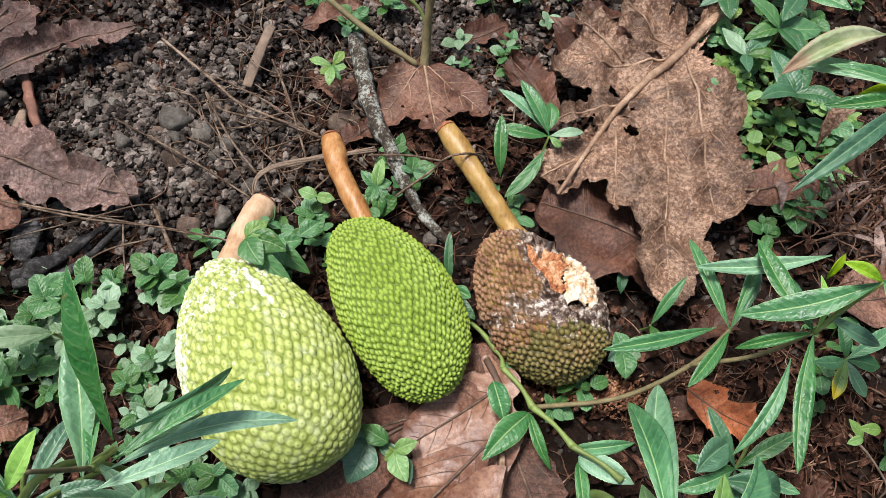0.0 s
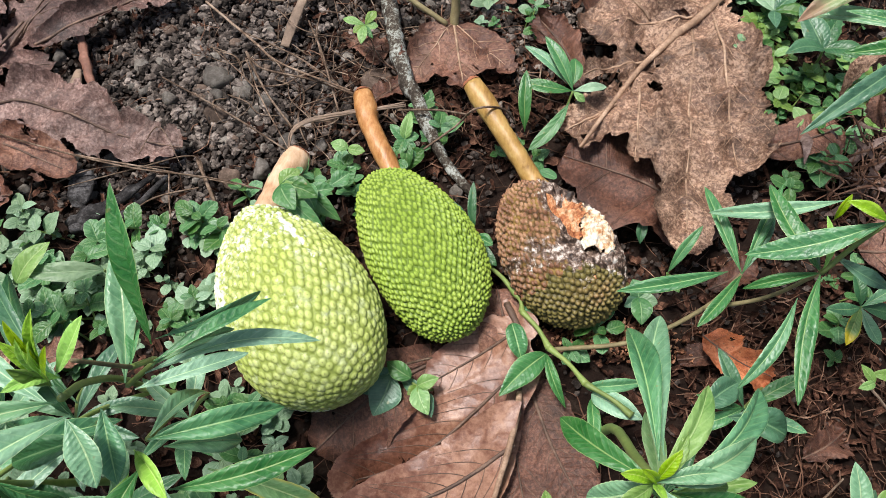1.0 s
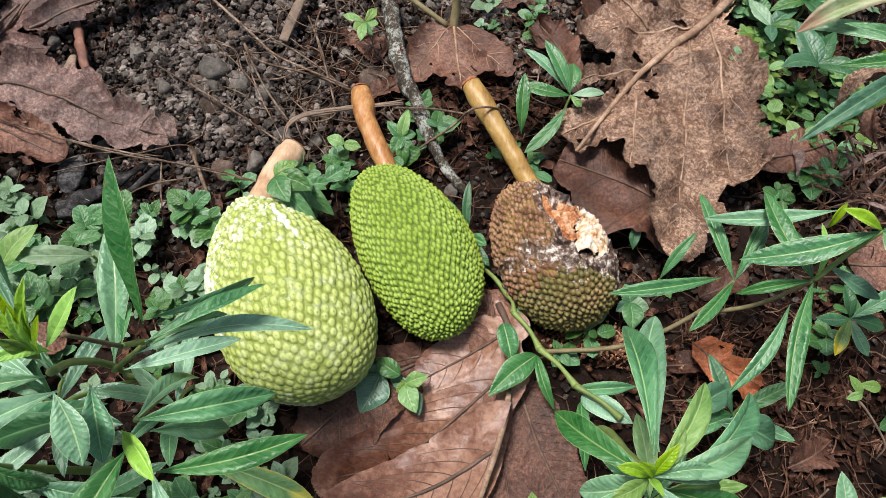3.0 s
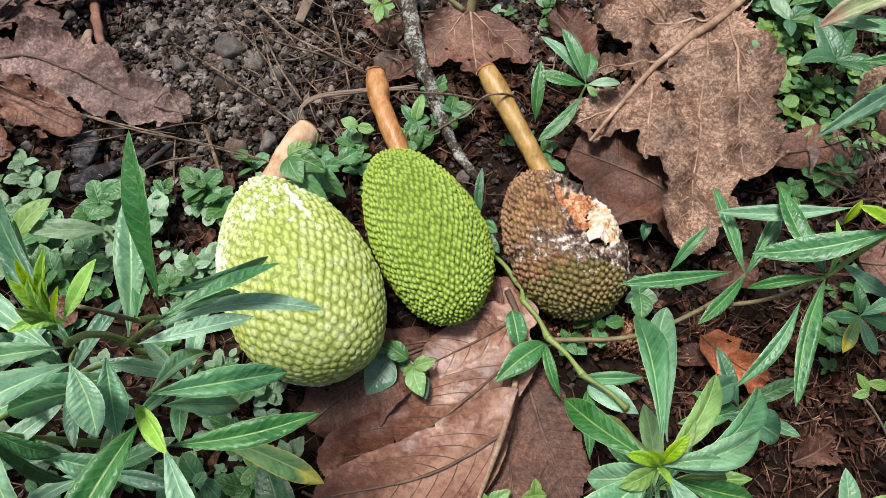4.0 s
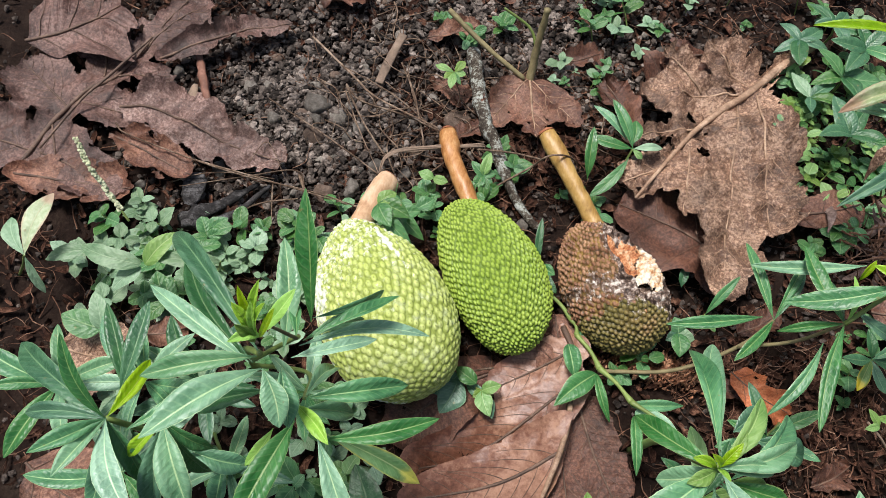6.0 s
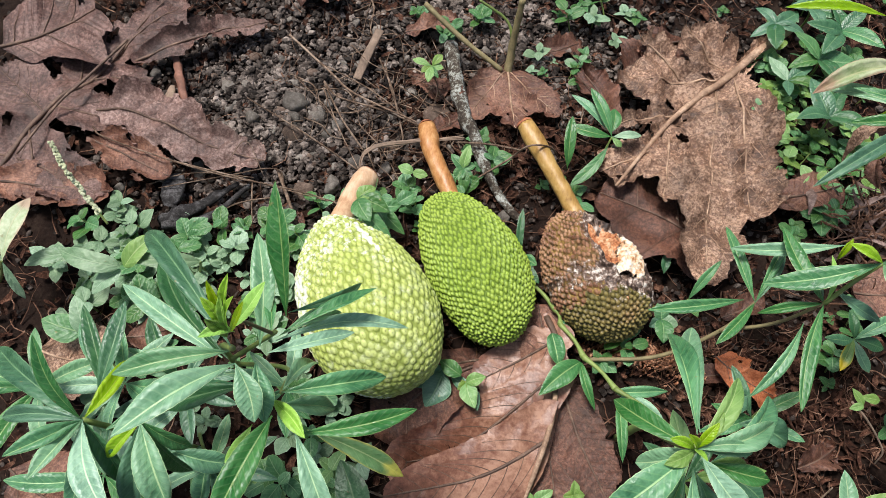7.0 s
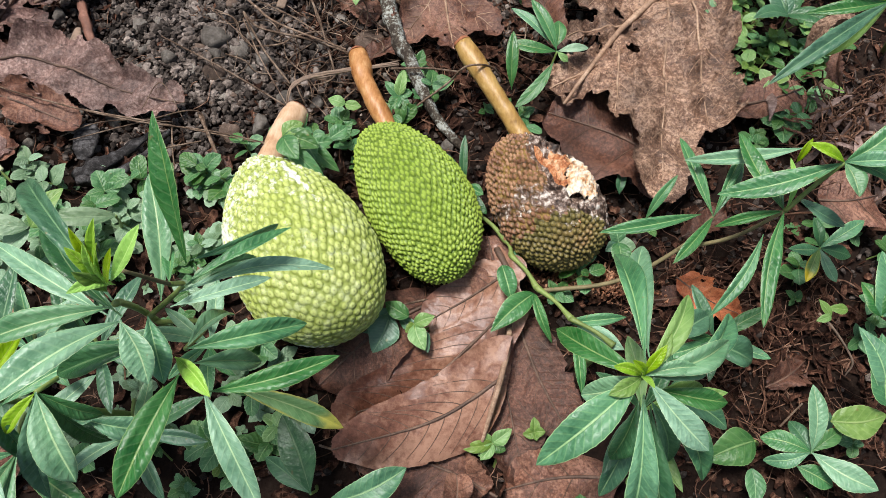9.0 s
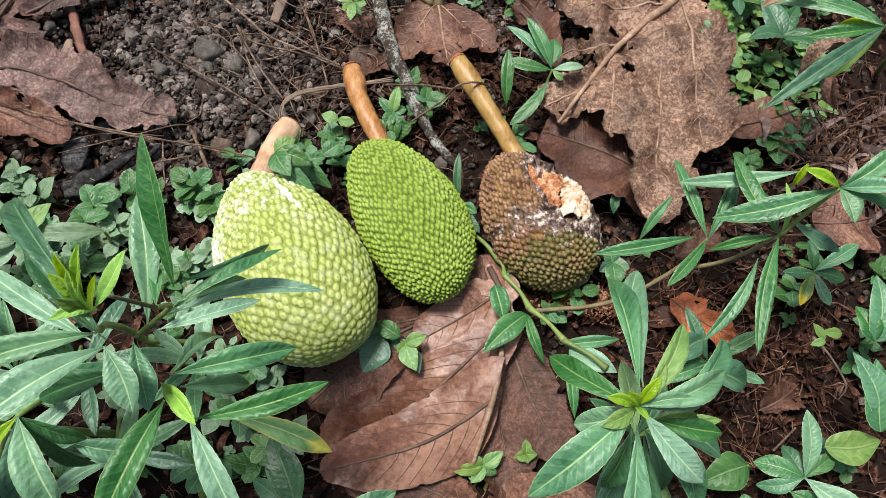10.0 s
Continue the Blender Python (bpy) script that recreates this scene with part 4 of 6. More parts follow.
dry_leaf("brown dead leaf under a leafy branch", (0.345, 0.056, 0.030), (0.405, 0.070, 0.030), 0.045, M_DRY_BROWN, 1.0, 0.2, 55, 0.008, 0.15, 0.1, 23, (1.0, 1.0), M_VEIN_DARK, 0, 0.001, 2)
dry_leaf("rusty dead leaf scrap under green weeds", (-0.341, -0.121, 0.020), (-0.303, -0.105, 0.020), 0.02, M_DRY_BROWN, 1.0, 0.1, 55, 0.006, 0.2, 0.08, 24, (1.0, 1.0), M_VEIN_DARK, 0, 0.0006, 1)
dry_leaf("pale brown dead leaf under a green shoot", (-0.423, -0.146, 0.020), (-0.350, -0.149, 0.020), 0.05, M_DRY_TAN, 1.0, 0.1, 55, 0.006, 0.1, 0.08, 25, (1.0, 1.0), M_VEIN, 0, 0.001, 2)
dry_leaf("dark brown dead leaf under a green shoot", (-0.400, -0.254, 0.010), (-0.332, -0.276, 0.010), 0.06, M_DRY_BROWN, 1.0, 0.1, 55, 0.006, 0.1, 0.08, 26, (1.0, 1.0), M_VEIN_DARK, 0, 0.001, 2)


for k, (ax, ay, bx, by, r) in enumerate(((-0.14, 0.25, -0.09, 0.23, 0.022), (-0.11, 0.17, -0.07, 0.2, 0.018), (-0.02, 0.24, 0.03, 0.22, 0.02), (-0.16, 0.31, -0.1, 0.34, 0.025), (0.0, 0.31, 0.05, 0.34, 0.025),
                                           (-0.30, 0.33, -0.24, 0.35, 0.03), (-0.06, 0.40, -0.12, 0.42, 0.03), (0.2, -0.05, 0.25, -0.03, 0.02), (0.3, -0.12, 0.34, -0.09, 0.02), (0.02, -0.2, 0.06, -0.24, 0.025),
                                           (-0.25, 0.02, -0.21, 0.04, 0.02), (-0.33, 0.02, -0.29, 0.03, 0.018), (-0.2, -0.09, -0.24, -0.08, 0.02), (0.23, 0.02, 0.27, 0.05, 0.02))):
    dry_leaf("scrap of dark brown dead leaf on the litter", (ax, ay, ground_z(ax, ay) + 0.006), (bx, by, ground_z(bx, by) + 0.008), r, M_DRY_DARK if k % 3 else M_DRY_BROWN, 1.3, 0.3, 55, 0.006, 0.5, 0.3, 40 + k, (1.0, 0.9), M_VEIN_DARK, 0, 0.0006, 2, 0.012, 0.05, 40, 15)


# ---- tall leafy plants ----
def plant_left():
    ob = thing("leafy_weed", (-0.22, -0.135, 0.0), "tall green weed with long narrow toothed leaves in whorls", "plant", "tall leafy weeds")
    root = (-0.22, -0.135, -0.01)
    top = (-0.153, -0.180, 0.300)
    stem_part(ob, [root, (-0.21, -0.142, 0.12), (-0.185, -0.16, 0.22), top], 0.0026, 0.002, M_STEM)
    leafy(ob, top, [
        (-0.136, -0.150, 0.335, 0.011, "y", 0, -0.156, -0.171, 0.305), (-0.165, -0.184, 0.325, 0.009, "y", 0, -0.153, -0.172, 0.305), (-0.155, -0.151, 0.340, 0.007, "y", 0, -0.157, -0.171, 0.310),
        (-0.165, -0.157, 0.340, 0.007, "y", 0, -0.158, -0.171, 0.310), (-0.154, -0.165, 0.345, 0.006, "y", 0, -0.156, -0.172, 0.310), (-0.167, -0.165, 0.335, 0.008, "y", 20, -0.159, -0.173, 0.310),
        (-0.145, -0.166, 0.350, 0.007, "y", -30, -0.152, -0.176, 0.315), (-0.163, -0.175, 0.330, 0.009, "l", 0, -0.156, -0.176, 0.305), (-0.141, -0.166, 0.345, 0.006, "y", 0, -0.152, -0.175, 0.315)], seed=1)
    leafy(ob, top, [
        (-0.248, -0.100, 0.250, 0.018, "d", 0), (-0.239, -0.109, 0.240, 0.017, "d", 5, -0.166, -0.177, 0.260), (-0.236, -0.149, 0.280, 0.015, "p", 10, -0.160, -0.184, 0.290),
        (-0.213, -0.207, 0.300, 0.017, "p", 0, -0.154, -0.182, 0.300), (-0.197, -0.240, 0.310, 0.022, "p", 5, -0.152, -0.186, 0.290), (-0.207, -0.208, 0.230, 0.019, "d", 0, -0.152, -0.191, 0.260)], seed=2)
    leafy(ob, top, [(-0.133, -0.215, 0.285, 0.019, "p", 0, -0.149, -0.188, 0.300), (-0.131, -0.212, 0.270, 0.017, "n", -20, -0.144, -0.180, 0.280), (-0.152, -0.270, 0.240, 0.024, "n", -8, -0.135, -0.202, 0.240)], seed=3)
    # second shoot
    s2 = (-0.145, -0.156, 0.260)
    stem_part(ob, [(-0.2, -0.148, 0.14), (-0.16, -0.14, 0.2), s2], 0.002, 0.0016, M_STEM)
    stem_part(ob, [s2, (-0.154, -0.163, 0.300)], 0.0013, 0.001, M_STEM_B)
    leafy(ob, s2, [(-0.154, -0.080, 0.316, 0.020, "n", -25, -0.140, -0.142, 0.255), (-0.173, -0.091, 0.260, 0.019, "p", 10, -0.155, -0.161, 0.240), (-0.107, -0.090, 0.200, 0.009, "n", 30, -0.141, -0.138, 0.250),
                   (-0.092, -0.101, 0.225, 0.013, "n", -25, -0.141, -0.149, 0.245), (-0.067, -0.114, 0.190, 0.014, "p", -20, -0.146, -0.155, 0.240), (-0.101, -0.132, 0.215, 0.014, "p", -15, -0.149, -0.164, 0.240), (-0.114, -0.118, 0.210, 0.012, "p", -10, -0.146, -0.150, 0.235), (-0.158, -0.128, 0.240, 0.010, "n", 0)], seed=4)
    # third shoot
    s3 = (-0.131, -0.189, 0.250)
    stem_part(ob, [(-0.205, -0.145, 0.11), (-0.15, -0.155, 0.17), s3], 0.002, 0.0015, M_STEM)
    leafy(ob, s3, [(-0.072, -0.161, 0.225, 0.019, "n", 0), (-0.123, -0.155, 0.200, 0.014, "p", 0), (-0.110, -0.175, 0.160, 0.018, "p", 0, -0.142, -0.188, 0.200), (-0.106, -0.216, 0.270, 0.012, "y", 0, -0.134, -0.195, 0.255),
                   (-0.047, -0.182, 0.245, 0.016, "n", 0, -0.114, -0.211, 0.250), (-0.052, -0.209, 0.130, 0.019, "w", 0, -0.124, -0.195, 0.170), (-0.080, -0.268, 0.220, 0.019, "p", 0, -0.117, -0.210, 0.250)], seed=5)
    # lower shoot
    s4 = (-0.221, -0.218, 0.220)
    stem_part(ob, [(-0.215, -0.138, 0.06), (-0.22, -0.17, 0.14), s4], 0.002, 0.0015, M_STEM)
    leafy(ob, s4, [(-0.193, -0.264, 0.200, 0.026, "p", 0), (-0.196, -0.223, 0.180, 0.013, "n", 0), (-0.219, -0.275, 0.170, 0.02, "d", 0), (-0.242, -0.242, 0.200, 0.012, "y", 0), (-0.182, -0.223, 0.120, 0.022, "n", 0, -0.225, -0.224, 0.140), (-0.203, -0.235, 0.140, 0.018, "d", 10),
                   (-0.208, -0.223, 0.100, 0.02, "n", 0, -0.208, -0.259, 0.080), (-0.166, -0.231, 0.200, 0.011, "y", 0, -0.153, -0.205, 0.210)], seed=6)


plant_left()


def plant_edge():
    centre = (-0.257, -0.224, 0.220)
    ob = thing("leafy_weed", (centre[0], centre[1], 0.0), "bright green weed shoot with lance-shaped leaves", "plant", "tall leafy weeds")
    stem_part(ob, [(centre[0] + 0.01, centre[1] + 0.02, -0.01), (centre[0] + 0.01, centre[1] + 0.01, 0.1), centre], 0.0035, 0.002, M_STEM)
    leafy(ob, centre, [(-0.282, -0.187, 0.270, 0.013, "n", 0), (-0.319, -0.230, 0.200, 0.015, "d", 0), (-0.286, -0.256, 0.240, 0.015, "n", 0), (-0.266, -0.266, 0.240, 0.015, "p", 0), (-0.214, -0.278, 0.230, 0.021, "p", 0),
                       (-0.256, -0.284, 0.190, 0.017, "n", 0), (-0.231, -0.255, 0.180, 0.017, "d", 0), (-0.183, -0.173, 0.170, 0.02, "n", 0, -0.251, -0.227, 0.200), (-0.308, -0.139, 0.180, 0.015, "d", 0, -0.269, -0.202, 0.170),
                       (-0.269, -0.136, 0.200, 0.018, "d", 0, -0.268, -0.203, 0.190), (-0.252, -0.177, 0.200, 0.014, "y", 10), (-0.361, -0.180, 0.170, 0.022, "d", 0)], seed=8)


plant_edge()


def plant_right():
    ob = thing("leafy_weed", (0.135, -0.13, 0.0), "tall green weed seen from above, long leaves in a rosette", "plant", "tall leafy weeds")
    top = (0.115, -0.181, 0.275)
    stem_part(ob, [(0.135, -0.12, -0.01), (0.13, -0.13, 0.1), (0.122, -0.16, 0.2), top], 0.004, 0.0025, M_STEM)
    leafy(ob, top, [(0.113, -0.091, 0.215, 0.018, "n", 0, 0.119, -0.170, 0.265), (0.138, -0.073, 0.190, 0.021, "p", 0, 0.124, -0.166, 0.255), (0.141, -0.132, 0.270, 0.015, "l", 0), (0.127, -0.159, 0.285, 0.009, "l", 0), (0.144, -0.173, 0.275, 0.01, "p", 0), (0.096, -0.194, 0.280, 0.011, "l", 0), (0.166, -0.153, 0.262, 0.017, "p", 0),
                    (0.158, -0.163, 0.250, 0.014, "p", 0), (0.167, -0.173, 0.220, 0.012, "l", 0, 0.135, -0.180, 0.240), (0.173, -0.183, 0.240, 0.015, "n", 0, 0.129, -0.182, 0.250), (0.075, -0.150, 0.235, 0.018, "n", 0)], seed=20)
    leafy(ob, top, [(0.089, -0.189, 0.245, 0.02, "p", 0), (0.065, -0.230, 0.255, 0.025, "n", 8), (0.128, -0.256, 0.200, 0.022, "n", 0, 0.121, -0.187, 0.255), (0.169, -0.224, 0.210, 0.021, "n", 0, 0.124, -0.183, 0.255),
                    (0.158, -0.212, 0.250, 0.02, "p", 0, 0.120, -0.183, 0.270), (0.212, -0.101, 0.150, 0.019, "n", 0, 0.154, -0.169, 0.190), (0.161, -0.259, 0.170, 0.02, "d", 0, 0.135, -0.186, 0.220)], seed=21)
    leafy(ob, top, [(0.124, -0.214, 0.170, 0.019, "n", 0, 0.134, -0.180, 0.200), (0.161, -0.212, 0.170, 0.018, "d", 0, 0.141, -0.179, 0.200), (0.200, -0.186, 0.170, 0.018, "n", 0, 0.144, -0.175, 0.200), (0.115, -0.191, 0.295, 0.006, "y", 0),
                    (0.104, -0.178, 0.295, 0.006, "y", 0), (0.123, -0.167, 0.290, 0.008, "y", 0), (0.097, -0.180, 0.285, 0.008, "y", 0), (0.127, -0.235, 0.130, 0.02, "n", 0, 0.145, -0.184, 0.160), (0.258, -0.116, 0.080, 0.03, "d", 0, 0.213, -0.110, 0.090),
                    (0.224, -0.082, 0.080, 0.026, "d", 0, 0.195, -0.107, 0.090)], seed=22)


plant_right()


def branch_right():
    ob = thing("leafy_branch", (0.093, -0.051, 0.000), "trailing branch with narrow dark green leaves", "plant")
    n1, n2, n3 = (0.220, -0.005, 0.105), (0.252, -0.020, 0.160), (0.277, 0.003, 0.200)
    stem_part(ob, [(0.090, -0.058, 0.020), (0.155, -0.048, 0.040), (0.199, -0.027, 0.080), n1], 0.0022, 0.0016, M_STEM_B)
    stem_part(ob, [(0.199, -0.027, 0.080), (0.231, -0.027, 0.120), n2], 0.0018, 0.0014, M_STEM_B)
    stem_part(ob, [n2, (0.265, -0.007, 0.180), n3], 0.002, 0.0016, M_STEM)
    leafy(ob, n1, [(0.193, 0.066, 0.105, 0.012, "n", 0), (0.128, -0.028, 0.100, 0.013, "n", 0, 0.210, -0.004, 0.105), (0.185, -0.052, 0.110, 0.011, "n", 0), (0.243, 0.057, 0.110, 0.013, "d", 0),
                   (0.191, 0.036, 0.120, 0.013, "p", 0, 0.277, 0.042, 0.150), (0.248, 0.067, 0.120, 0.01, "n", 0)], "long", seed=30)
    leafy(ob, n2, [(0.225, 0.049, 0.150, 0.016, "n", 0), (0.234, -0.111, 0.155, 0.014, "n", 0), (0.205, -0.099, 0.130, 0.011, "n", 0, 0.240, -0.036, 0.150), (0.207, -0.030, 0.140, 0.009, "n", 0), (0.247, 0.035, 0.130, 0.012, "d", 0),
                   (0.308, -0.018, 0.140, 0.012, "d", 0, 0.267, -0.002, 0.150), (0.244, 0.008, 0.190, 0.006, "y", 0), (0.256, 0.020, 0.200, 0.006, "y", 0, 0.253, 0.010, 0.180)], "long", seed=31)
    leafy(ob, n3, [(0.200, -0.015, 0.165, 0.019, "n", 0), (0.285, -0.023, 0.200, 0.017, "p", 0), (0.247, 0.009, 0.210, 0.01, "y", 0), (0.310, -0.002, 0.220, 0.014, "n", 0), (0.309, 0.029, 0.220, 0.016, "n", 0), (0.320, -0.005, 0.190, 0.012, "n", 0)], "long", seed=32)


branch_right()


def corner_plant():
    centre = (0.325, 0.149, 0.200)
    ob = thing("leafy_weed", (centre[0] + 0.13, centre[1] + 0.12, 0.0), "leaning weed with long leaves, some bleached and withered", "plant", "tall leafy weeds")
    stem_part(ob, [(centre[0] + 0.13, centre[1] + 0.12, -0.01), (centre[0] + 0.07, centre[1] + 0.06, 0.12), centre], 0.003, 0.0018, M_STEM)
    leafy(ob, centre, [(0.225, 0.060, 0.200, 0.014, "d", 0), (0.265, 0.138, 0.190, 0.012, "n", 0), (0.233, 0.162, 0.190, 0.02, "s", 0, 0.310, 0.199, 0.200), (0.273, 0.154, 0.170, 0.012, "n", 0), (0.206, 0.246, 0.200, 0.011, "y", 0, 0.300, 0.255, 0.200),
                       (0.244, 0.187, 0.170, 0.016, "p", 0), (0.257, 0.158, 0.210, 0.011, "n", 0), (0.299, 0.131, 0.150, 0.014, "l", 0), (0.301, 0.167, 0.170, 0.014, "y", 0)], "long", seed=40)
    under(ob, "withered_leaf", leaf_mesh("withered_leaf", 0.06, 0.02, M_DRY_TAN, 0.25, 1.6, "lance", 0.12, 3, 19, 0.2, 0.3), aim((0.354, 0.185, 0.130), (0.297, 0.169, 0.100), 40))
    under(ob, "withered_leaf", leaf_mesh("withered_leaf", 0.045, 0.014, M_DRY_BROWN, 0.3, 2.0, "lance", 0.15, 5, 19, -0.3, 0.4), aim((0.339, 0.182, 0.120), (0.357, 0.136, 0.080), 60))


corner_plant()


# ---- the green stem between the fruits and small separate weeds ----
def creeping_stem():
    ob = thing("creeping_weed", (0.034, 0.011, 0.000), "pale green trailing stem with a few oval leaves", "plant")
    joints = [Vector(p) for p in ((0.028, 0.013, 0.020), (0.057, -0.016, 0.030), (0.063, -0.032, 0.035), (0.087, -0.063, 0.045), (0.115, -0.092, 0.060), (0.148, -0.115, 0.075))]
    for a, b in zip(joints, joints[1:]):
        bend = a.lerp(b, 0.5) + Vector((0.0015, 0.001, 0.001))
        under(ob, "stem", tube("stem", [a, bend, b], (0.003, 0.0019, 0.0018, 0.002, 0.0032), M_STEM, 9, 18, 0.2))
    leafy(ob, (0.085, -0.067, 0.040), [(0.066, -0.075, 0.040, 0.019, "n", 0, 0.055, -0.046, 0.045), (0.050, -0.107, 0.045, 0.022, "n", 0), (0.105, -0.107, 0.030, 0.01, "n", 0), (0.077, -0.027, 0.030, 0.012, "n", 0, 0.064, -0.026, 0.030),
                                   (0.162, -0.085, 0.060, 0.012, "n", 0, 0.116, -0.094, 0.055), (0.158, -0.116, 0.070, 0.02, "p", 0, 0.121, -0.098, 0.055), (0.129, -0.153, 0.050, 0.012, "n", 0, 0.122, -0.101, 0.050)], "ovate", seed=50)


creeping_stem()


def small_weed(name, label, centre, root, leaves, shape, seed, category="plant", arch=0.1):
    ob = thing(name, (root[0], root[1], 0.0), label, category, "small weeds")
    r = Vector((root[0], root[1], ground_z(root[0], root[1]) - 0.005))
    c = Vector(centre)
    stem_part(ob, [r, r.lerp(c, 0.5) + Vector((0.003, 0, 0.003)), c], 0.0016, 0.0011)
    leafy(ob, centre, leaves, shape, arch, 0.45, seed)
    return ob


small_weed("small_weed", "small weed with glossy oval leaves behind a stalk", (0.091, 0.181, 0.050), (0.074, 0.160, 0.000),
           [(0.044, 0.182, 0.055, 0.016, "n", 0), (0.090, 0.214, 0.055, 0.018, "n", 0, 0.090, 0.186, 0.050), (0.122, 0.189, 0.050, 0.012, "k", 0), (0.060, 0.224, 0.070, 0.017, "n", 0), (0.042, 0.219, 0.060, 0.013, "n", 0, 0.085, 0.188, 0.050), (0.103, 0.174, 0.045, 0.01, "l", 0),
            (0.056, 0.125, 0.030, 0.016, "g", 0, 0.089, 0.172, 0.045), (0.125, 0.188, 0.030, 0.011, "n", 0, 0.114, 0.196, 0.030), (0.046, 0.192, 0.060, 0.016, "n", 0, 0.051, 0.145, 0.030)], "lance", 60)
small_weed("small_weed", "small weed with dark leaves beside a green fruit", (-0.016, -0.104, 0.030), (-0.040, -0.091, 0.000),
           [(-0.044, -0.087, 0.030, 0.017, "g", 0, -0.022, -0.098, 0.030), (0.001, -0.096, 0.035, 0.014, "l", 0), (-0.004, -0.126, 0.030, 0.018, "l", 0), (-0.023, -0.112, 0.030, 0.01, "l", 0), (-0.050, -0.130, 0.015, 0.03, "d", 0, -0.039, -0.096, 0.020), (-0.062, -0.113, 0.015, 0.02, "d", 0, -0.040, -0.091, 0.020)], "ovate", 61)
small_weed("small_weed", "small bright sprout with paired leaves", (0.061, -0.196, 0.020), (0.066, -0.215, 0.000),
           [(0.032, -0.201, 0.020, 0.012, "l", 0), (0.076, -0.183, 0.025, 0.014, "l", 0), (0.047, -0.186, 0.025, 0.01, "l", 0), (0.052, -0.211, 0.020, 0.012, "l", 0), (0.073, -0.201, 0.020, 0.011, "g", 0)], "ovate", 62)
small_weed("small_weed", "tiny bright sprout on a dead leaf", (0.096, -0.183, 0.020), (0.099, -0.187, 0.000),
           [(0.086, -0.186, 0.020, 0.01, "l", 0), (0.105, -0.182, 0.022, 0.01, "l", 0), (0.094, -0.171, 0.024, 0.01, "l", 0), (0.098, -0.190, 0.020, 0.008, "l", 0)], "ovate", 63)
small_weed("small_weed", "low rosette of broad green leaves on bare soil", (0.316, -0.178, 0.050), (0.339, -0.171, 0.000),
           [(0.279, -0.169, 0.040, 0.021, "n", 0), (0.311, -0.127, 0.070, 0.021, "p", 0), (0.362, -0.203, 0.060, 0.026, "p", 0), (0.337, -0.202, 0.040, 0.022, "n", 0, 0.308, -0.189, 0.040), (0.285, -0.186, 0.030, 0.016, "n", 0), (0.343, -0.157, 0.050, 0.016, "g", 0), (0.304, -0.153, 0.040, 0.017, "d", 0), (0.345, -0.140, 0.030, 0.014, "d", 0)], "lance", 64)
small_weed("small_weed", "pair of glossy oval leaves on bare soil", (0.279, -0.171, 0.030), (0.292, -0.171, 0.000), [(0.238, -0.191, 0.030, 0.034, "g", 0), (0.268, -0.226, 0.050, 0.018, "g", 0, 0.267, -0.196, 0.050)], "ovate", 65)
small_weed("small_weed", "yellow-green seedling with two broad leaves", (0.329, -0.153, 0.060), (0.389, -0.165, 0.000), [(0.375, -0.143, 0.060, 0.03, "l", 0), (0.353, -0.087, 0.100, 0.03, "n", 0, 0.363, -0.140, 0.080), (0.335, -0.084, 0.100, 0.025, "n", 0, 0.364, -0.131, 0.080)], "ovate", 66)
small_weed("small_weed", "large dark oval leaf low under a weed", (-0.079, -0.253, 0.050), (-0.083, -0.245, 0.000), [(-0.110, -0.197, 0.060, 0.034, "d", 0), (-0.007, -0.226, 0.060, 0.03, "n", 0, -0.067, -0.258, 0.050), (-0.121, -0.229, 0.040, 0.02, "d", 0)], "lance", 67)
small_weed("small_weed", "grey-green weed with a pale seed spike", (-0.279, -0.049, 0.070), (-0.309, -0.035, 0.000),
           [(-0.348, -0.062, 0.080, 0.018, "k", 0), (-0.318, -0.037, 0.090, 0.022, "l", 0, -0.340, -0.071, 0.080), (-0.407, -0.064, 0.075, 0.022, "k", 0, -0.346, -0.070, 0.075), (-0.369, -0.096, 0.060, 0.018, "k", 0, -0.347, -0.071, 0.070), (-0.441, -0.081, 0.060, 0.018, "k", 0, -0.409, -0.063, 0.060)], "ovate", 68)
small_weed("small_weed", "small star-shaped green weed on the gravel", (-0.114, 0.237, 0.045), (-0.120, 0.260, 0.000),
           [(-0.137, 0.242, 0.045, 0.011, "l", 0), (-0.114, 0.214, 0.045, 0.012, "l", 0), (-0.105, 0.251, 0.050, 0.013, "l", 0), (-0.101, 0.237, 0.045, 0.011, "l", 0), (-0.124, 0.226, 0.045, 0.01, "l", 0), (-0.104, 0.222, 0.045, 0.008, "g", 0)], "lance", 69)


def spike():
    """The beaded seed spike of the grey-green weed."""
    ob = thing("seed_spike", (-0.385, -0.020, 0.060), "pale green beaded seed spike of a weed", "plant")
    pts = smooth_path([(-0.381, -0.025, 0.060), (-0.402, -0.008, 0.080), (-0.418, 0.005, 0.100), (-0.432, 0.022, 0.115)], 60)
    under(ob, "stalk", tube("stalk", pts[::6], (0.0012, 0.0008), M_STEM, 6))
    rnd = random.Random(4)
    bm = bmesh.new()
    for k, p in enumerate(pts[8:]):
        for _ in range(3):
            g = bmesh.ops.create_icosphere(bm, subdivisions=1, radius=0.0021 * (1 - 0.4 * k / 60))
            d = Vector((rnd.uniform(-1, 1), rnd.uniform(-1, 1), rnd.uniform(-1, 1))).normalized() * 0.0018
            bmesh.ops.translate(bm, verts=g["verts"], vec=p + d)
    me = bpy.data.meshes.new("seed_head")
    bm.to_mesh(me)
    bm.free()
    me.materials.append(M_SPIKE)
    under(ob, "seed_head", me)


spike()


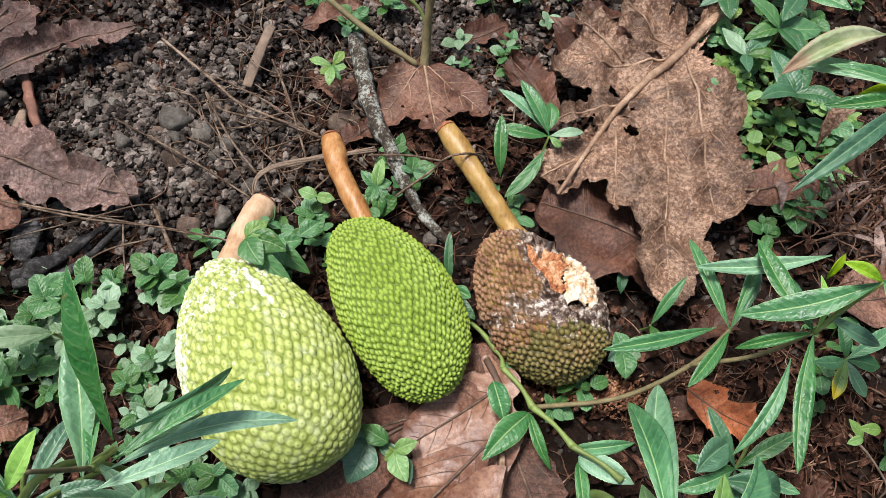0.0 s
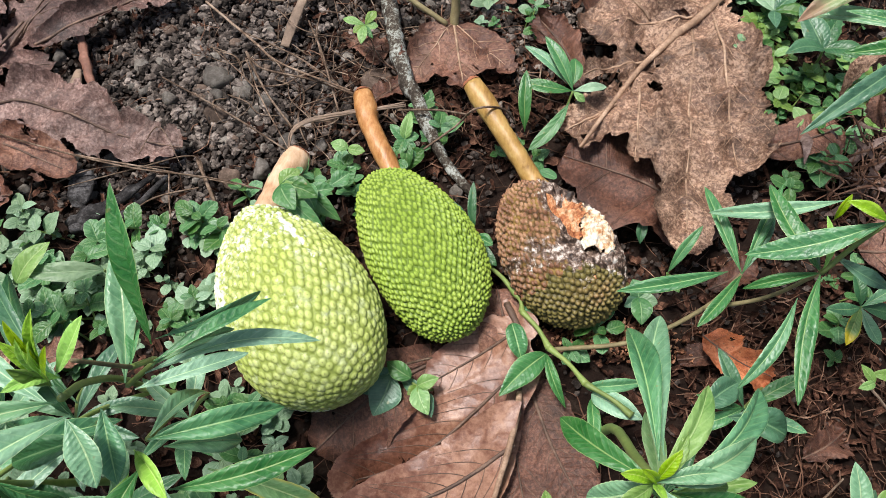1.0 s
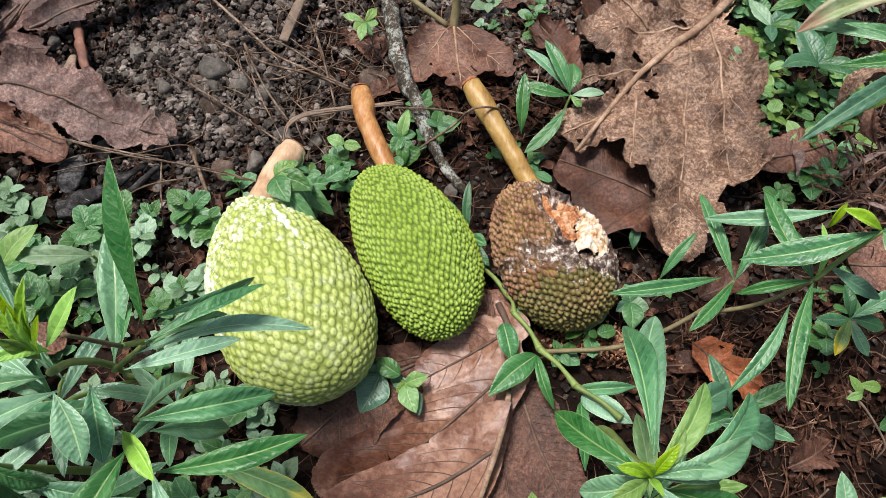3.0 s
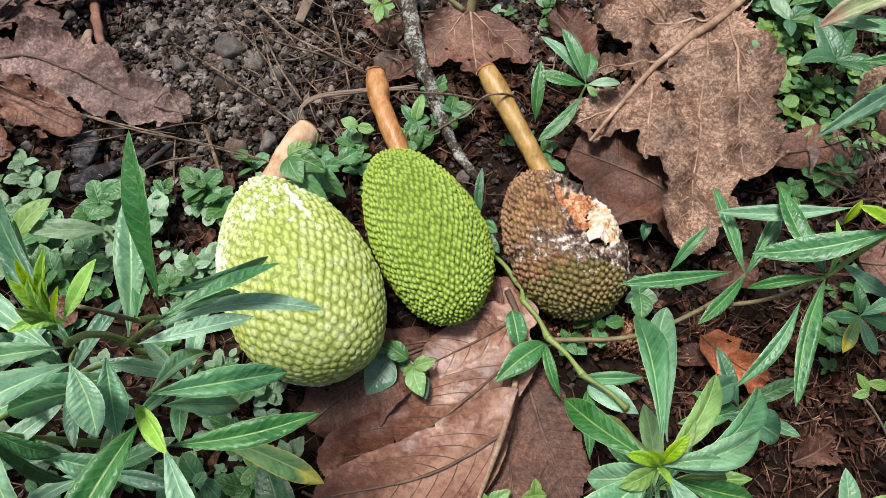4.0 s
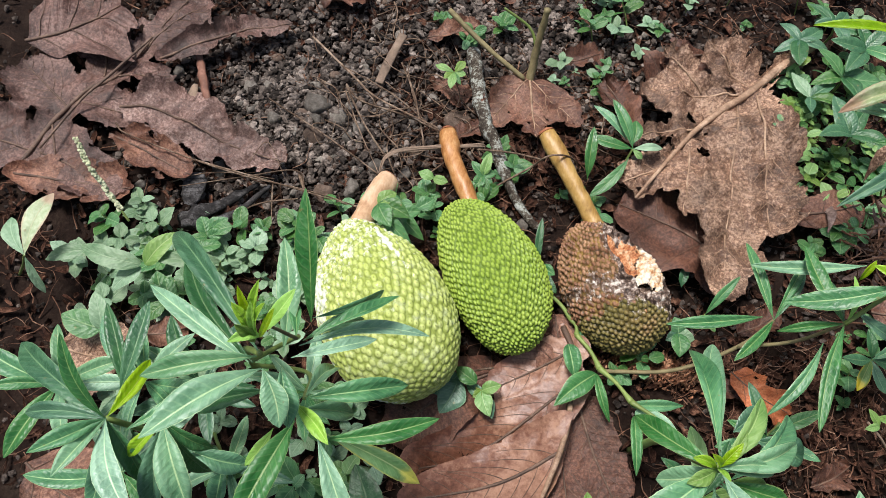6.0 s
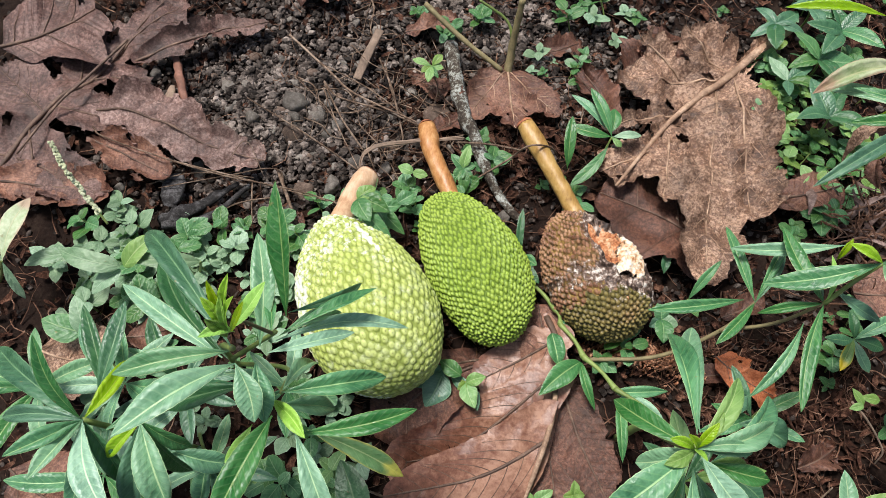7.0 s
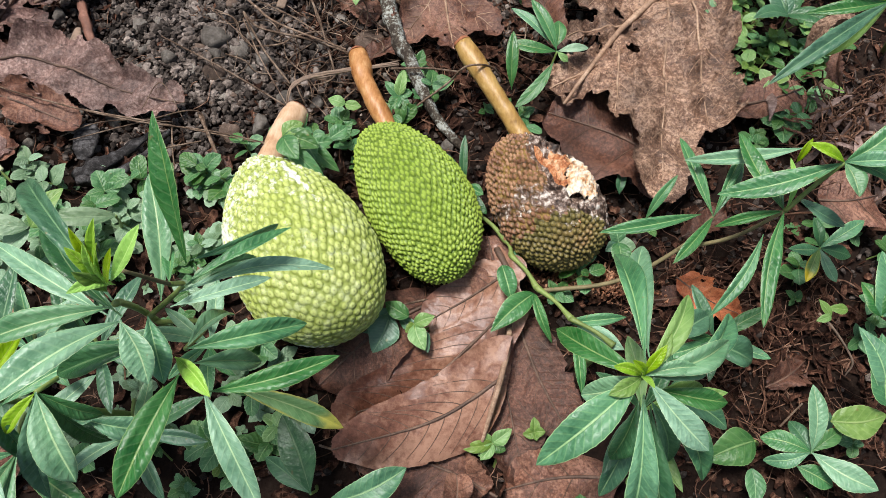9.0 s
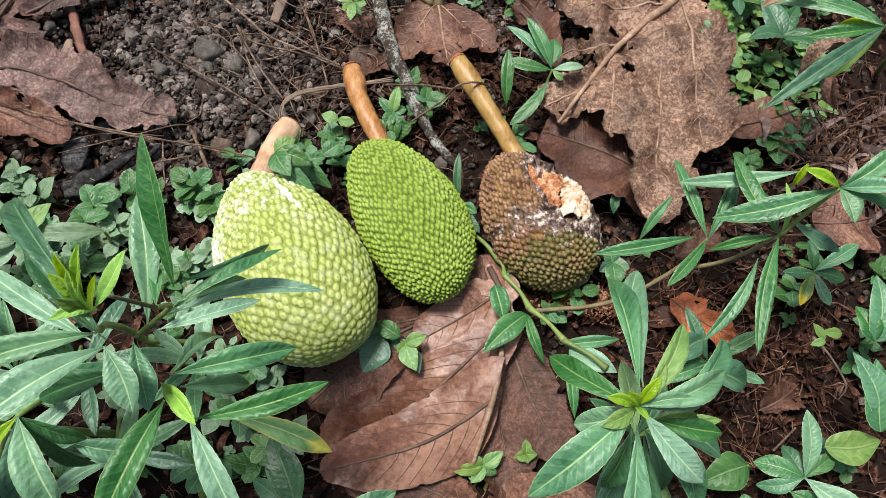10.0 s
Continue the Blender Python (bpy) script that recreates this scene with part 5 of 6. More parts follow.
def low_shoot(centre, seed, count, length, pool):
    """A lower side shoot of a tall weed: leaves spread in a loose whorl round a short stem."""
    rnd = random.Random(seed)
    c = Vector(centre)
    foot = c + Vector((c.x * 0.25 - 0.01, 0.04, 0))
    ob = thing("leafy_weed", (foot.x, foot.y, 0.0), "lower shoot of a green weed with lance-shaped leaves", "plant", "tall leafy weeds")
    stem_part(ob, [Vector((foot.x, foot.y, -0.01)), c.lerp(Vector((foot.x, foot.y, 0)), 0.5), c], 0.0018, 0.0013)
    a0 = rnd.uniform(0, 6.28)
    rows = []
    for k in range(count):
        a = a0 + 2.4 * k
        n = length * rnd.uniform(0.75, 1.15)
        t = c + Vector((math.cos(a), math.sin(a), rnd.uniform(-0.1, 0.45))) * n
        rows.append((t.x, t.y, t.z, n * rnd.uniform(0.25, 0.34), rnd.choice(pool)))
    leafy(ob, centre, rows, "lance", 0.08, 0.8, seed)


low_shoot((-0.238, -0.172, 0.120), 201, 7, 0.055, "ppd")
low_shoot((-0.197, -0.228, 0.120), 203, 6, 0.05, "dpd")
low_shoot((-0.269, -0.249, 0.130), 204, 8, 0.06, "npp")
low_shoot((-0.279, -0.181, 0.130), 206, 8, 0.06, "npn")
low_shoot((-0.150, -0.165, 0.150), 207, 7, 0.045, "pnl")
low_shoot((0.150, -0.177, 0.150), 208, 6, 0.05, "nld")
low_shoot((-0.326, -0.202, 0.160), 209, 7, 0.055, "np")
low_shoot((0.232, -0.098, 0.070), 211, 6, 0.045, "dn")


def broad_weed(centre, seed, count, length, pool):
    """A weed with broad dark oval leaves held flat."""
    rnd = random.Random(seed)
    c = Vector(centre)
    rows = []
    a0 = rnd.uniform(0, 6.28)
    for k in range(count):
        a, n = a0 + 2.4 * k, length * rnd.uniform(0.7, 1.15)
        t = c + Vector((math.cos(a), math.sin(a), rnd.uniform(-0.25, 0.35))) * n
        rows.append((t.x, t.y, t.z, n * rnd.uniform(0.42, 0.58), rnd.choice(pool)))
    small_weed("broad_leaved_weed", "weed with broad dark green veined leaves", c, (c.x + 0.008, c.y + 0.012, 0.0), rows, "ovate", seed)


for k, (centre, count, length, pool) in enumerate((((0.266, 0.376, 0.050), 6, 0.045, "d"), ((0.307, 0.409, 0.050), 6, 0.045, "d"), ((0.284, 0.305, 0.040), 5, 0.042, "gkd"), ((0.315, 0.334, 0.050), 6, 0.05, "dg"),
                                                   ((0.337, 0.372, 0.060), 6, 0.05, "dn"), ((0.323, 0.256, 0.050), 5, 0.05, "d"),
                                                   ((-0.010, -0.106, 0.020), 3, 0.03, "dg"))):
    broad_weed(centre, 300 + k, count - 1, 0.85 * length, pool)


# ---- carpets of small weeds ----
def make_weed(seed, kind, scale):
    """A low weed: a thin stem with pairs of small oval leaves and a tuft at the top."""
    rnd = random.Random(seed)
    ob = thing("small_weed", (0, 0, 0), "low weed with small rounded leaves in pairs", "plant", "small weeds")
    h = rnd.uniform(0.02, 0.05) * scale
    lean = Vector((rnd.uniform(-0.5, 0.5), rnd.uniform(-0.5, 0.5), 1)).normalized()
    stem_part(ob, [Vector((0, 0, -0.008)), lean * h * 0.5, lean * h], 0.0012 * scale, 0.0008)
    a0 = rnd.uniform(0, 6.28)
    pairs = rnd.choice((2, 3, 3))
    for k in range(pairs):
        base = lean * h * (0.45 + 0.55 * (k + 1) / pairs)
        for s in range(2):
            a = a0 + k * 1.45 + s * math.pi + rnd.uniform(-0.3, 0.3)
            size = scale * rnd.uniform(0.014, 0.027) * (1.1 - 0.22 * k)
            tip = base + Vector((math.cos(a), math.sin(a), rnd.uniform(-0.15, 0.45))) * size
            me = leaf_mesh("leaf", (tip - base).length, size * rnd.uniform(0.62, 0.8), KINDS[kind], 0.06, 0.25, rnd.choice(("ovate", "round")), 0.03, seed * 9 + k, 9)
            under(ob, "leaf", me, aim(base, tip, rnd.uniform(-30, 30)))
    return ob


BLOCKS = [(-0.1232, -0.0519, 0.078), (-0.029, 0.012, 0.066), (0.088, 0.025, 0.058)]


def clear(x, y, extra=0.0):
    return all((x - a) ** 2 + (y - b) ** 2 > (r + extra) ** 2 for a, b, r in BLOCKS)


def scatter_weeds():
    rnd = random.Random(77)
    kinds = {}
    for kind in "glk":
        kinds[kind] = [make_weed(100 + 10 * ord(kind) + k, kind, (0.8, 1.0, 1.2, 0.65)[k]) for k in range(4)]
    used = set()
    # (x0, x1, y0, y1, how many, kinds)
    beds = [(-0.42, -0.19, -0.10, 0.015, 92, "kgk"), (-0.24, -0.17, 0.0, 0.05, 8, "kg"), (-0.45, -0.30, -0.14, -0.02, 24, "kkg"), (-0.36, -0.20, -0.28, -0.10, 28, "kg"), (-0.20, -0.10, -0.26, -0.12, 26, "gkl"), (-0.19, -0.09, 0.03, 0.09, 12, "g"),
            (-0.06, -0.02, 0.09, 0.17, 6, "g"), (0.30, 0.39, 0.14, 0.34, 50, "lgg"), (0.272, 0.325, 0.19, 0.31, 20, "lgl"), (0.26, 0.33, 0.30, 0.36, 8, "lg"), (0.10, 0.22, 0.38, 0.5, 8, "gk"), (-0.02, 0.09, 0.27, 0.33, 8, "gk"), (-0.16, -0.08, 0.31, 0.36, 6, "g"), (0.28, 0.45, 0.32, 0.55, 26, "gk"), (-0.02, 0.10, 0.33, 0.48, 16, "gk"),
            (0.33, 0.46, -0.06, 0.06, 14, "gn"), (0.30, 0.42, -0.26, -0.16, 6, "g"), (0.02, 0.2, -0.05, -0.03, 4, "g"), (-0.05, 0.2, -0.3, -0.2, 10, "gl"), (0.02, 0.06, 0.1, 0.2, 4, "g")]
    for x0, x1, y0, y1, count, pool in beds:
        for _ in range(count):
            x, y = rnd.uniform(x0, x1), rnd.uniform(y0, y1)
            if not clear(x, y, 0.004):
                continue
            kind = rnd.choice(pool)
            src = rnd.choice(kinds["g" if kind == "n" else kind])
            m = Matrix.Translation((x, y, ground_z(x, y))) @ Matrix.Rotation(rnd.uniform(0, 6.28), 4, "Z") @ Matrix.Rotation(rnd.uniform(-0.3, 0.3), 4, "X") @ Matrix.Scale(rnd.uniform(0.55, 1.08), 4)
            if src.name not in used:
                used.add(src.name)
                src.matrix_basis = m
            else:
                copy_thing(src, m)
    for pool in kinds.values():
        for src in pool:
            if src.name not in used:
                for o in (*src.children_recursive, src):
                    bpy.data.objects.remove(o)


scatter_weeds()


# ---- sticks ----
def stick(name, label, points, radii, mat, sides=9, rough=0.25, seed=0, category="stick", flat=1.0):
    ob = new(name, tube(name, [Vector(p) for p in points], radii, mat, sides, 10 * len(points), rough, seed, flat))
    return tagged(ob, label, category, "sticks and dry stems")


stick("stick", "grey stick patched with pale lichen", [(-0.101, 0.291, 0.020), (-0.077, 0.213, 0.025), (-0.046, 0.155, 0.025), (-0.020, 0.112, 0.015), (0.010, 0.085, 0.010)], (0.0085, 0.008, 0.0065, 0.005, 0.004), M_BARK, 12, 0.5, 1)


def grass_bundle():
    """A dry grass stem, split into limp strands that bend together."""
    path = [(-0.166, 0.094, 0.020), (-0.166, 0.113, 0.032), (-0.157, 0.125, 0.037), (-0.133, 0.135, 0.037), (-0.099, 0.147, 0.036), (-0.064, 0.159, 0.033)]
    ob = thing("dry_grass_stem", path[0], "pale dry grass stem split into strands, bent over", "stick", "sticks and dry stems")
    rnd = random.Random(8)
    for k in range(7):
        off = [Vector((rnd.uniform(-0.0012, 0.0012), rnd.uniform(-0.003, 0.003) * min(1, i / 2), rnd.uniform(-0.0014, 0.0014))) for i in range(6)]
        pts = [Vector(p) + o for p, o in zip(path, off)]
        under(ob, "strand", tube("strand", pts if k < 5 else pts[1:5], (0.0005, rnd.uniform(0.0007, 0.0014), rnd.uniform(0.0009, 0.0018), 0.0007), M_WOOD, 6, 40, 0.5, k, 0.6))


grass_bundle()
stick("twig", "thin dry twig across the two stalks", [(-0.072, 0.154, 0.030), (-0.032, 0.149, 0.045), (-0.001, 0.135, 0.065)], (0.0012, 0.0011, 0.0009), M_TWIG, 6)
stick("twig", "thin dry twig resting on a fruit stalk", [(-0.042, 0.120, 0.020), (-0.013, 0.137, 0.040), (0.004, 0.135, 0.075), (0.028, 0.148, 0.060), (0.042, 0.153, 0.030)], (0.0012, 0.0012, 0.001, 0.0009, 0.0007), M_TWIG, 6)
stick("stick", "green-brown stem leaning across the gravel", [(-0.136, 0.310, 0.060), (-0.090, 0.284, 0.045), (-0.037, 0.263, 0.025)], (0.003, 0.003, 0.0026), M_STEM_B, 8)
stick("stick", "pale green upright weed stem", [(-0.030, 0.268, 0.015), (-0.030, 0.286, 0.050), (-0.028, 0.301, 0.100)], (0.005, 0.0042, 0.0035), M_STEM_B, 8)
stick("stick", "pale side stem of an upright weed", [(-0.030, 0.286, 0.050), (-0.042, 0.297, 0.070), (-0.074, 0.300, 0.090)], (0.002, 0.0018, 0.0014), M_STEM, 6)
stick("stick", "flat grey splinter of weathered wood", [(-0.200, 0.228, 0.010), (-0.194, 0.262, 0.016), (-0.187, 0.296, 0.020)], (0.0052, 0.0055, 0.0054, 0.0056, 0.005, 0.0054), M_WOOD, 10, 0.3, 3, flat=0.3)
stick("stick", "reddish-brown split stick on the gravel", [(-0.413, 0.216, 0.012), (-0.392, 0.178, 0.016), (-0.374, 0.145, 0.012)], (0.0038, 0.0048, 0.0052, 0.0044, 0.003), M_REDWOOD, 8, 0.7, 4, flat=0.5)
stick("stick", "pale chip of wood lying beside a red stick", [(-0.402, 0.176, 0.010), (-0.398, 0.155, 0.012), (-0.400, 0.144, 0.010)], (0.002, 0.007, 0.006, 0.002), M_WOOD, 8, 0.9, 5, flat=0.35)
stick("stick", "blackened piece of wood among the weeds", [(-0.359, 0.008, 0.010), (-0.324, 0.028, 0.016), (-0.290, 0.067, 0.014)], (0.004, 0.010, 0.008, 0.005, 0.0015), M_CHAR, 9, 0.9, 7, flat=0.7)
stick("stick", "charred flat chip of wood among weeds", [(-0.353, 0.025, 0.014), (-0.352, 0.042, 0.020), (-0.355, 0.062, 0.018)], (0.006, 0.012, 0.012, 0.011, 0.007), M_CHAR, 12, 0.3, 6, flat=0.22)
stick("stick", "blackened forked stick on dark soil", [(-0.352, 0.004, 0.010), (-0.309, 0.020, 0.014), (-0.278, 0.067, 0.014)], (0.006, 0.005, 0.002), M_CHAR, 8, 0.6)
stick("stick", "dark slender stem lying on dead leaves", [(-0.520, 0.046, 0.030), (-0.500, 0.111, 0.035), (-0.485, 0.146, 0.035), (-0.462, 0.213, 0.030)], (0.0012, 0.0015, 0.0016, 0.0014), M_VEIN_DARK, 7)
stick("twig", "thin pale dry stem over the dead leaves", [(-0.456, 0.094, 0.030), (-0.430, 0.080, 0.035), (-0.312, 0.060, 0.040), (-0.230, 0.060, 0.035), (-0.176, 0.056, 0.030)], (0.0012, 0.0009, 0.0009, 0.0008, 0.0007), M_TWIG, 6)
stick("twig", "thin dry stem lying on dark soil", [(-0.365, 0.039, 0.025), (-0.301, 0.060, 0.035), (-0.249, 0.080, 0.035), (-0.236, 0.058, 0.025)], (0.0005, 0.0008, 0.0008, 0.0007), M_TWIG, 6)
stick("twig", "thin dry stem crossing the gravel", [(-0.315, 0.177, 0.010), (-0.234, 0.138, 0.018), (-0.167, 0.099, 0.030)], (0.0008, 0.0011, 0.0009), M_TWIG, 6)
stick("twig", "bent thin dry twig by the fruit stalks", [(-0.167, 0.124, 0.030), (-0.199, 0.159, 0.030), (-0.231, 0.206, 0.025), (-0.210, 0.186, 0.030), (-0.157, 0.178, 0.030), (-0.111, 0.166, 0.030)], (0.0012, 0.0012, 0.0011, 0.0011, 0.0012, 0.001), M_TWIG, 6)
stick("twig", "long thin dry twig across the litter", [(-0.289, 0.267, 0.020), (-0.227, 0.220, 0.025), (-0.193, 0.194, 0.030), (-0.117, 0.164, 0.040)], (0.0014, 0.0014, 0.0013, 0.001), M_TWIG, 6)
stick("twig", "thin forked dry twig on the litter", [(-0.180, 0.259, 0.015), (-0.154, 0.210, 0.030), (-0.145, 0.189, 0.030), (-0.129, 0.153, 0.020)], (0.001, 0.0012, 0.0012, 0.0009), M_TWIG, 6)
stick("twig", "grey dry stem beside the large fruit", [(-0.248, 0.081, 0.030), (-0.230, 0.052, 0.025), (-0.214, 0.026, 0.015)], (0.0018, 0.0018, 0.0013), M_TWIG, 6)
stick("twig", "dry creeping stem under the dead leaf edge", [(0.002, -0.071, 0.012), (-0.035, -0.088, 0.020), (-0.059, -0.101, 0.010)], (0.001, 0.001, 0.0008), M_TWIG, 6)
stick("twig", "pale twig on the ground under a dead leaf", [(-0.084, -0.213, 0.010), (-0.056, -0.218, 0.015), (-0.037, -0.224, 0.010)], (0.001, 0.0012, 0.0009), M_TWIG, 6)
stick("twig", "pale crooked root of a small weed", [(0.326, -0.063, 0.060), (0.345, -0.075, 0.050), (0.368, -0.093, 0.030), (0.369, -0.103, 0.015)], (0.0012, 0.001, 0.0009, 0.0006), M_WOOD, 6)
stick("twig", "thin straight dry twig on bare soil", [(0.306, -0.155, 0.020), (0.324, -0.134, 0.025)], (0.001, 0.0008), M_TWIG, 6)


# ---- stones, grit and litter ----
def stone_mesh(name, seed, mat):
    bm = bmesh.new()
    bmesh.ops.create_icosphere(bm, subdivisions=3, radius=1.0)
    rnd = random.Random(seed)
    sx, sy, sz = rnd.uniform(0.85, 1.25), rnd.uniform(0.75, 1.05), rnd.uniform(0.6, 0.85)
    cuts = [(Vector((rnd.gauss(0, 1), rnd.gauss(0, 1), rnd.gauss(0, 1))).normalized(), rnd.uniform(0.6, 0.95)) for _ in range(16)]
    for v in bm.verts:
        d = v.co.normalized()
        k = min([1.15] + [c / max(d.dot(n), 1e-3) for n, c in cuts])
        k *= 1 + 0.08 * noise.noise(d * 3.5 + Vector((0, seed, 0))) + 0.07 * noise.noise(d * 7.0 + Vector((0, 0, seed)))
        v.co = Vector((d.x * sx, d.y * sy, d.z * sz)) * k
    for f in bm.faces:
        f.smooth = True
    me = bpy.data.meshes.new(name)
    bm.to_mesh(me)
    bm.free()
    me.materials.append(mat)
    return me


def in_gravel(x, y):
    """How stony the ground is: most on the open patch behind the fruits."""
    g = math.exp(-(((x + 0.27) / 0.12) ** 2 + ((y - 0.19) / 0.13) ** 2))
    g = max(g, 0.75 * math.exp(-(((x + 0.05) / 0.2) ** 2 + ((y - 0.33) / 0.09) ** 2)))
    return g


def scatter_stones():
    rnd = random.Random(5)
    shapes = [stone_mesh("stone", k, M_PEBBLE_B if k % 3 == 2 else M_PEBBLE) for k in range(12)]
    placed, tries = [], 0
    marked = [(-0.265, 0.190, 0.005, 0.015), (-0.239, 0.179, 0.005, 0.012), (-0.277, 0.171, 0.003, 0.010), (-0.104, 0.204, 0.010, 0.015), (-0.195, 0.089, 0.004, 0.013), (-0.221, 0.078, 0.004, 0.011), (-0.176, 0.122, 0.004, 0.010)]
    for k, (x, y, z, r) in enumerate(marked):
        ob = new("stone", shapes[2 if k == 3 else k % 12])
        ob.matrix_basis = Matrix.Translation((x, y, ground_z(x, y) + 0.35 * r)) @ Matrix.Rotation(k * 1.3, 4, "Z") @ Matrix.Scale(r, 4)
        tagged(ob, "grey weathered stone half sunk in the soil", "stone", "loose stones")
        placed.append((x, y, r))
    while len(placed) < 300 and tries < 20000:
        tries += 1
        x, y = rnd.uniform(-0.5, 0.3), rnd.uniform(0.03, 0.5)
        if rnd.random() > in_gravel(x, y) or not clear(x, y, 0.01):
            continue
        r = (0.0033 + 0.0070 * rnd.random() ** 2.6) * (1.1 if y < 0.22 else 0.8)
        if any((x - a) ** 2 + (y - b) ** 2 < (0.7 * (r + q)) ** 2 for a, b, q in placed):
            continue
        placed.append((x, y, r))
        ob = new("stone", rnd.choice(shapes))
        ob.matrix_basis = Matrix.Translation((x, y, ground_z(x, y) + 0.5 * r + 0.001)) @ Matrix.Rotation(rnd.uniform(0, 6.28), 4, "Z") @ Matrix.Rotation(rnd.uniform(-0.4, 0.4), 4, "X") @ Matrix.Scale(r, 4)
        tagged(ob, "small grey stone lying on dark soil", "stone", "loose stones")


scatter_stones()


def scatter_mass(name, label, count, seed, mat, make, region, category, smooth=False):
    """One joined mass of pieces too many to count. make(rnd) gives the vertices and faces of one piece round its own origin."""
    rnd = random.Random(seed)
    verts, faces = [], []
    done = 0
    while done < count:
        x, y, keep = region(rnd)
        if rnd.random() > keep or not clear(x, y, -0.02):
            continue
        pv, pf = make(rnd)
        m = Matrix.Translation((x, y, ground_z(x, y) + rnd.uniform(0.0, 0.006))) @ Matrix.Rotation(rnd.uniform(0, 6.28), 4, "Z") @ Matrix.Rotation(rnd.uniform(-0.35, 0.35), 4, "X")
        k = len(verts)
        verts.extend(m @ v for v in pv)
        faces.extend(tuple(i + k for i in f) for f in pf)
        done += 1
    ob = new(name, mesh_from(name, verts, faces, mat, smooth))
    tagged(ob, label, category, kind="stuff")


ICO = bmesh.new()
bmesh.ops.create_icosphere(ICO, subdivisions=1, radius=1.0)
ICO_V, ICO_F = [v.co.copy() for v in ICO.verts], [tuple(v.index for v in f.verts) for f in ICO.faces]
ICO.free()
BALL = bmesh.new()
bmesh.ops.create_icosphere(BALL, subdivisions=2, radius=1.0)
BALL_V, BALL_F = [v.co.copy() for v in BALL.verts], [tuple(v.index for v in f.verts) for f in BALL.faces]
BALL.free()


def grit_piece(rnd):
    r = rnd.uniform(0.0012, 0.0042)
    s = Vector((rnd.uniform(0.7, 1.3), rnd.uniform(0.6, 1.0), rnd.uniform(0.5, 0.8)))
    o = rnd.uniform(0, 90)
    return [Vector((v.x * s.x, v.y * s.y, v.z * s.z)) * r * (1 + 0.8 * noise.noise(v * 1.5 + Vector((o, 0, 0)))) for v in ICO_V], ICO_F


def chip_piece(rnd):
    """A curled scrap of leaf or bark with a torn outline."""
    a, b, c = rnd.uniform(0.004, 0.02), rnd.uniform(0.001, 0.0045), rnd.uniform(-0.005, 0.006)
    v = []
    for i in range(5):
        t = i / 4 - 0.5
        w = b * (1 - 1.6 * t * t) * rnd.uniform(0.6, 1.2)
        z = c * (4 * t * t) + rnd.uniform(-0.0008, 0.0008) + 0.003
        v += [Vector((a * t, -w, z + rnd.uniform(0, 0.002))), Vector((a * t, 0, z - 0.0006)), Vector((a * t, w, z + rnd.uniform(0, 0.002)))]
    return v, grid_faces(5, 3)


def fibre_piece(rnd):
    """A thin bent dry stem or root."""
    n = rnd.uniform(0.012, 0.05)
    pts = [Vector((n * (i / 3 - 0.5), rnd.uniform(-0.14, 0.14) * n, 0.004 + rnd.uniform(-0.06, 0.1) * n)) for i in range(4)]
    return tube_data(pts, (rnd.uniform(0.0003, 0.0008), 0.0002), 4, 7)


def anywhere(rnd):
    x, y = rnd.gauss(-0.02, 0.42), rnd.gauss(0.1, 0.34)
    return x, y, 1.0


def gravelly(rnd):
    x, y = rnd.uniform(-0.6, 0.45), rnd.uniform(0.0, 0.58)
    return x, y, in_gravel(x, y) + 0.12


def littered(rnd):
    """Most litter lies on the open soil beside the branch and behind the stalks."""
    x, y = rnd.uniform(-0.9, 0.9), rnd.uniform(-0.7, 0.9)
    far = math.exp(-((x / 0.62) ** 6 + ((y - 0.1) / 0.52) ** 6))
    k = far * max(math.exp(-(((x - 0.30) / 0.12) ** 2 + ((y + 0.08) / 0.13) ** 2)), 0.8 * math.exp(-(((x + 0.02) / 0.15) ** 2 + ((y - 0.2) / 0.1) ** 2)), 0.22)
    return x, y, k * (1 - 0.85 * math.exp(-(((x + 0.27) / 0.13) ** 2 + ((y - 0.2) / 0.14) ** 2)))


scatter_mass("grit", "dark volcanic grit covering the soil", 9000, 21, M_GRIT, grit_piece, gravelly, "gravel")


def small_stone(rnd):
    """A rounded, slightly knobbly pebble."""
    r = 0.0014 + 0.0040 * rnd.random() ** 2.2
    s = Vector((rnd.uniform(0.8, 1.3), rnd.uniform(0.7, 1.0), rnd.uniform(0.6, 0.85)))
    o = Vector((rnd.uniform(0, 90), 0, 0))
    return [Vector((v.x * s.x, v.y * s.y, v.z * s.z)) * r * (1 + 0.75 * noise.noise(v * 1.1 + o) + 0.3 * noise.noise(v * 2.6 + o)) + Vector((0, 0, 0.35 * r + 0.001)) for v in BALL_V], BALL_F


def gravel_only(rnd):
    x, y = rnd.uniform(-0.6, 0.45), rnd.uniform(0.0, 0.58)
    return x, y, in_gravel(x, y) ** 1.3


scatter_mass("gravel", "small rounded brown-grey gravel on dark soil", 5600, 26, M_STONE, small_stone, gravel_only, "gravel")
scatter_mass("soil_crumbs", "dark crumbs of soil", 7500, 22, M_GRIT, grit_piece, anywhere, "soil")
scatter_mass("leaf_litter", "brown shredded leaf and bark litter", 6500, 23, M_CHIP, chip_piece, littered, "litter")
scatter_mass("dry_fibres", "thin dry stems and roots tangled on the soil", 3000, 24, M_FIBRE, fibre_piece, littered, "litter")


def near_torn(rnd):
    return rnd.gauss(0.148, 0.026), rnd.gauss(-0.038, 0.008), 1.0


def crumb_piece(rnd):
    v, f = grit_piece(rnd)
    return [p * rnd.uniform(0.2, 0.75) + Vector((0, 0, 0.011 * rnd.random())) for p in v], f


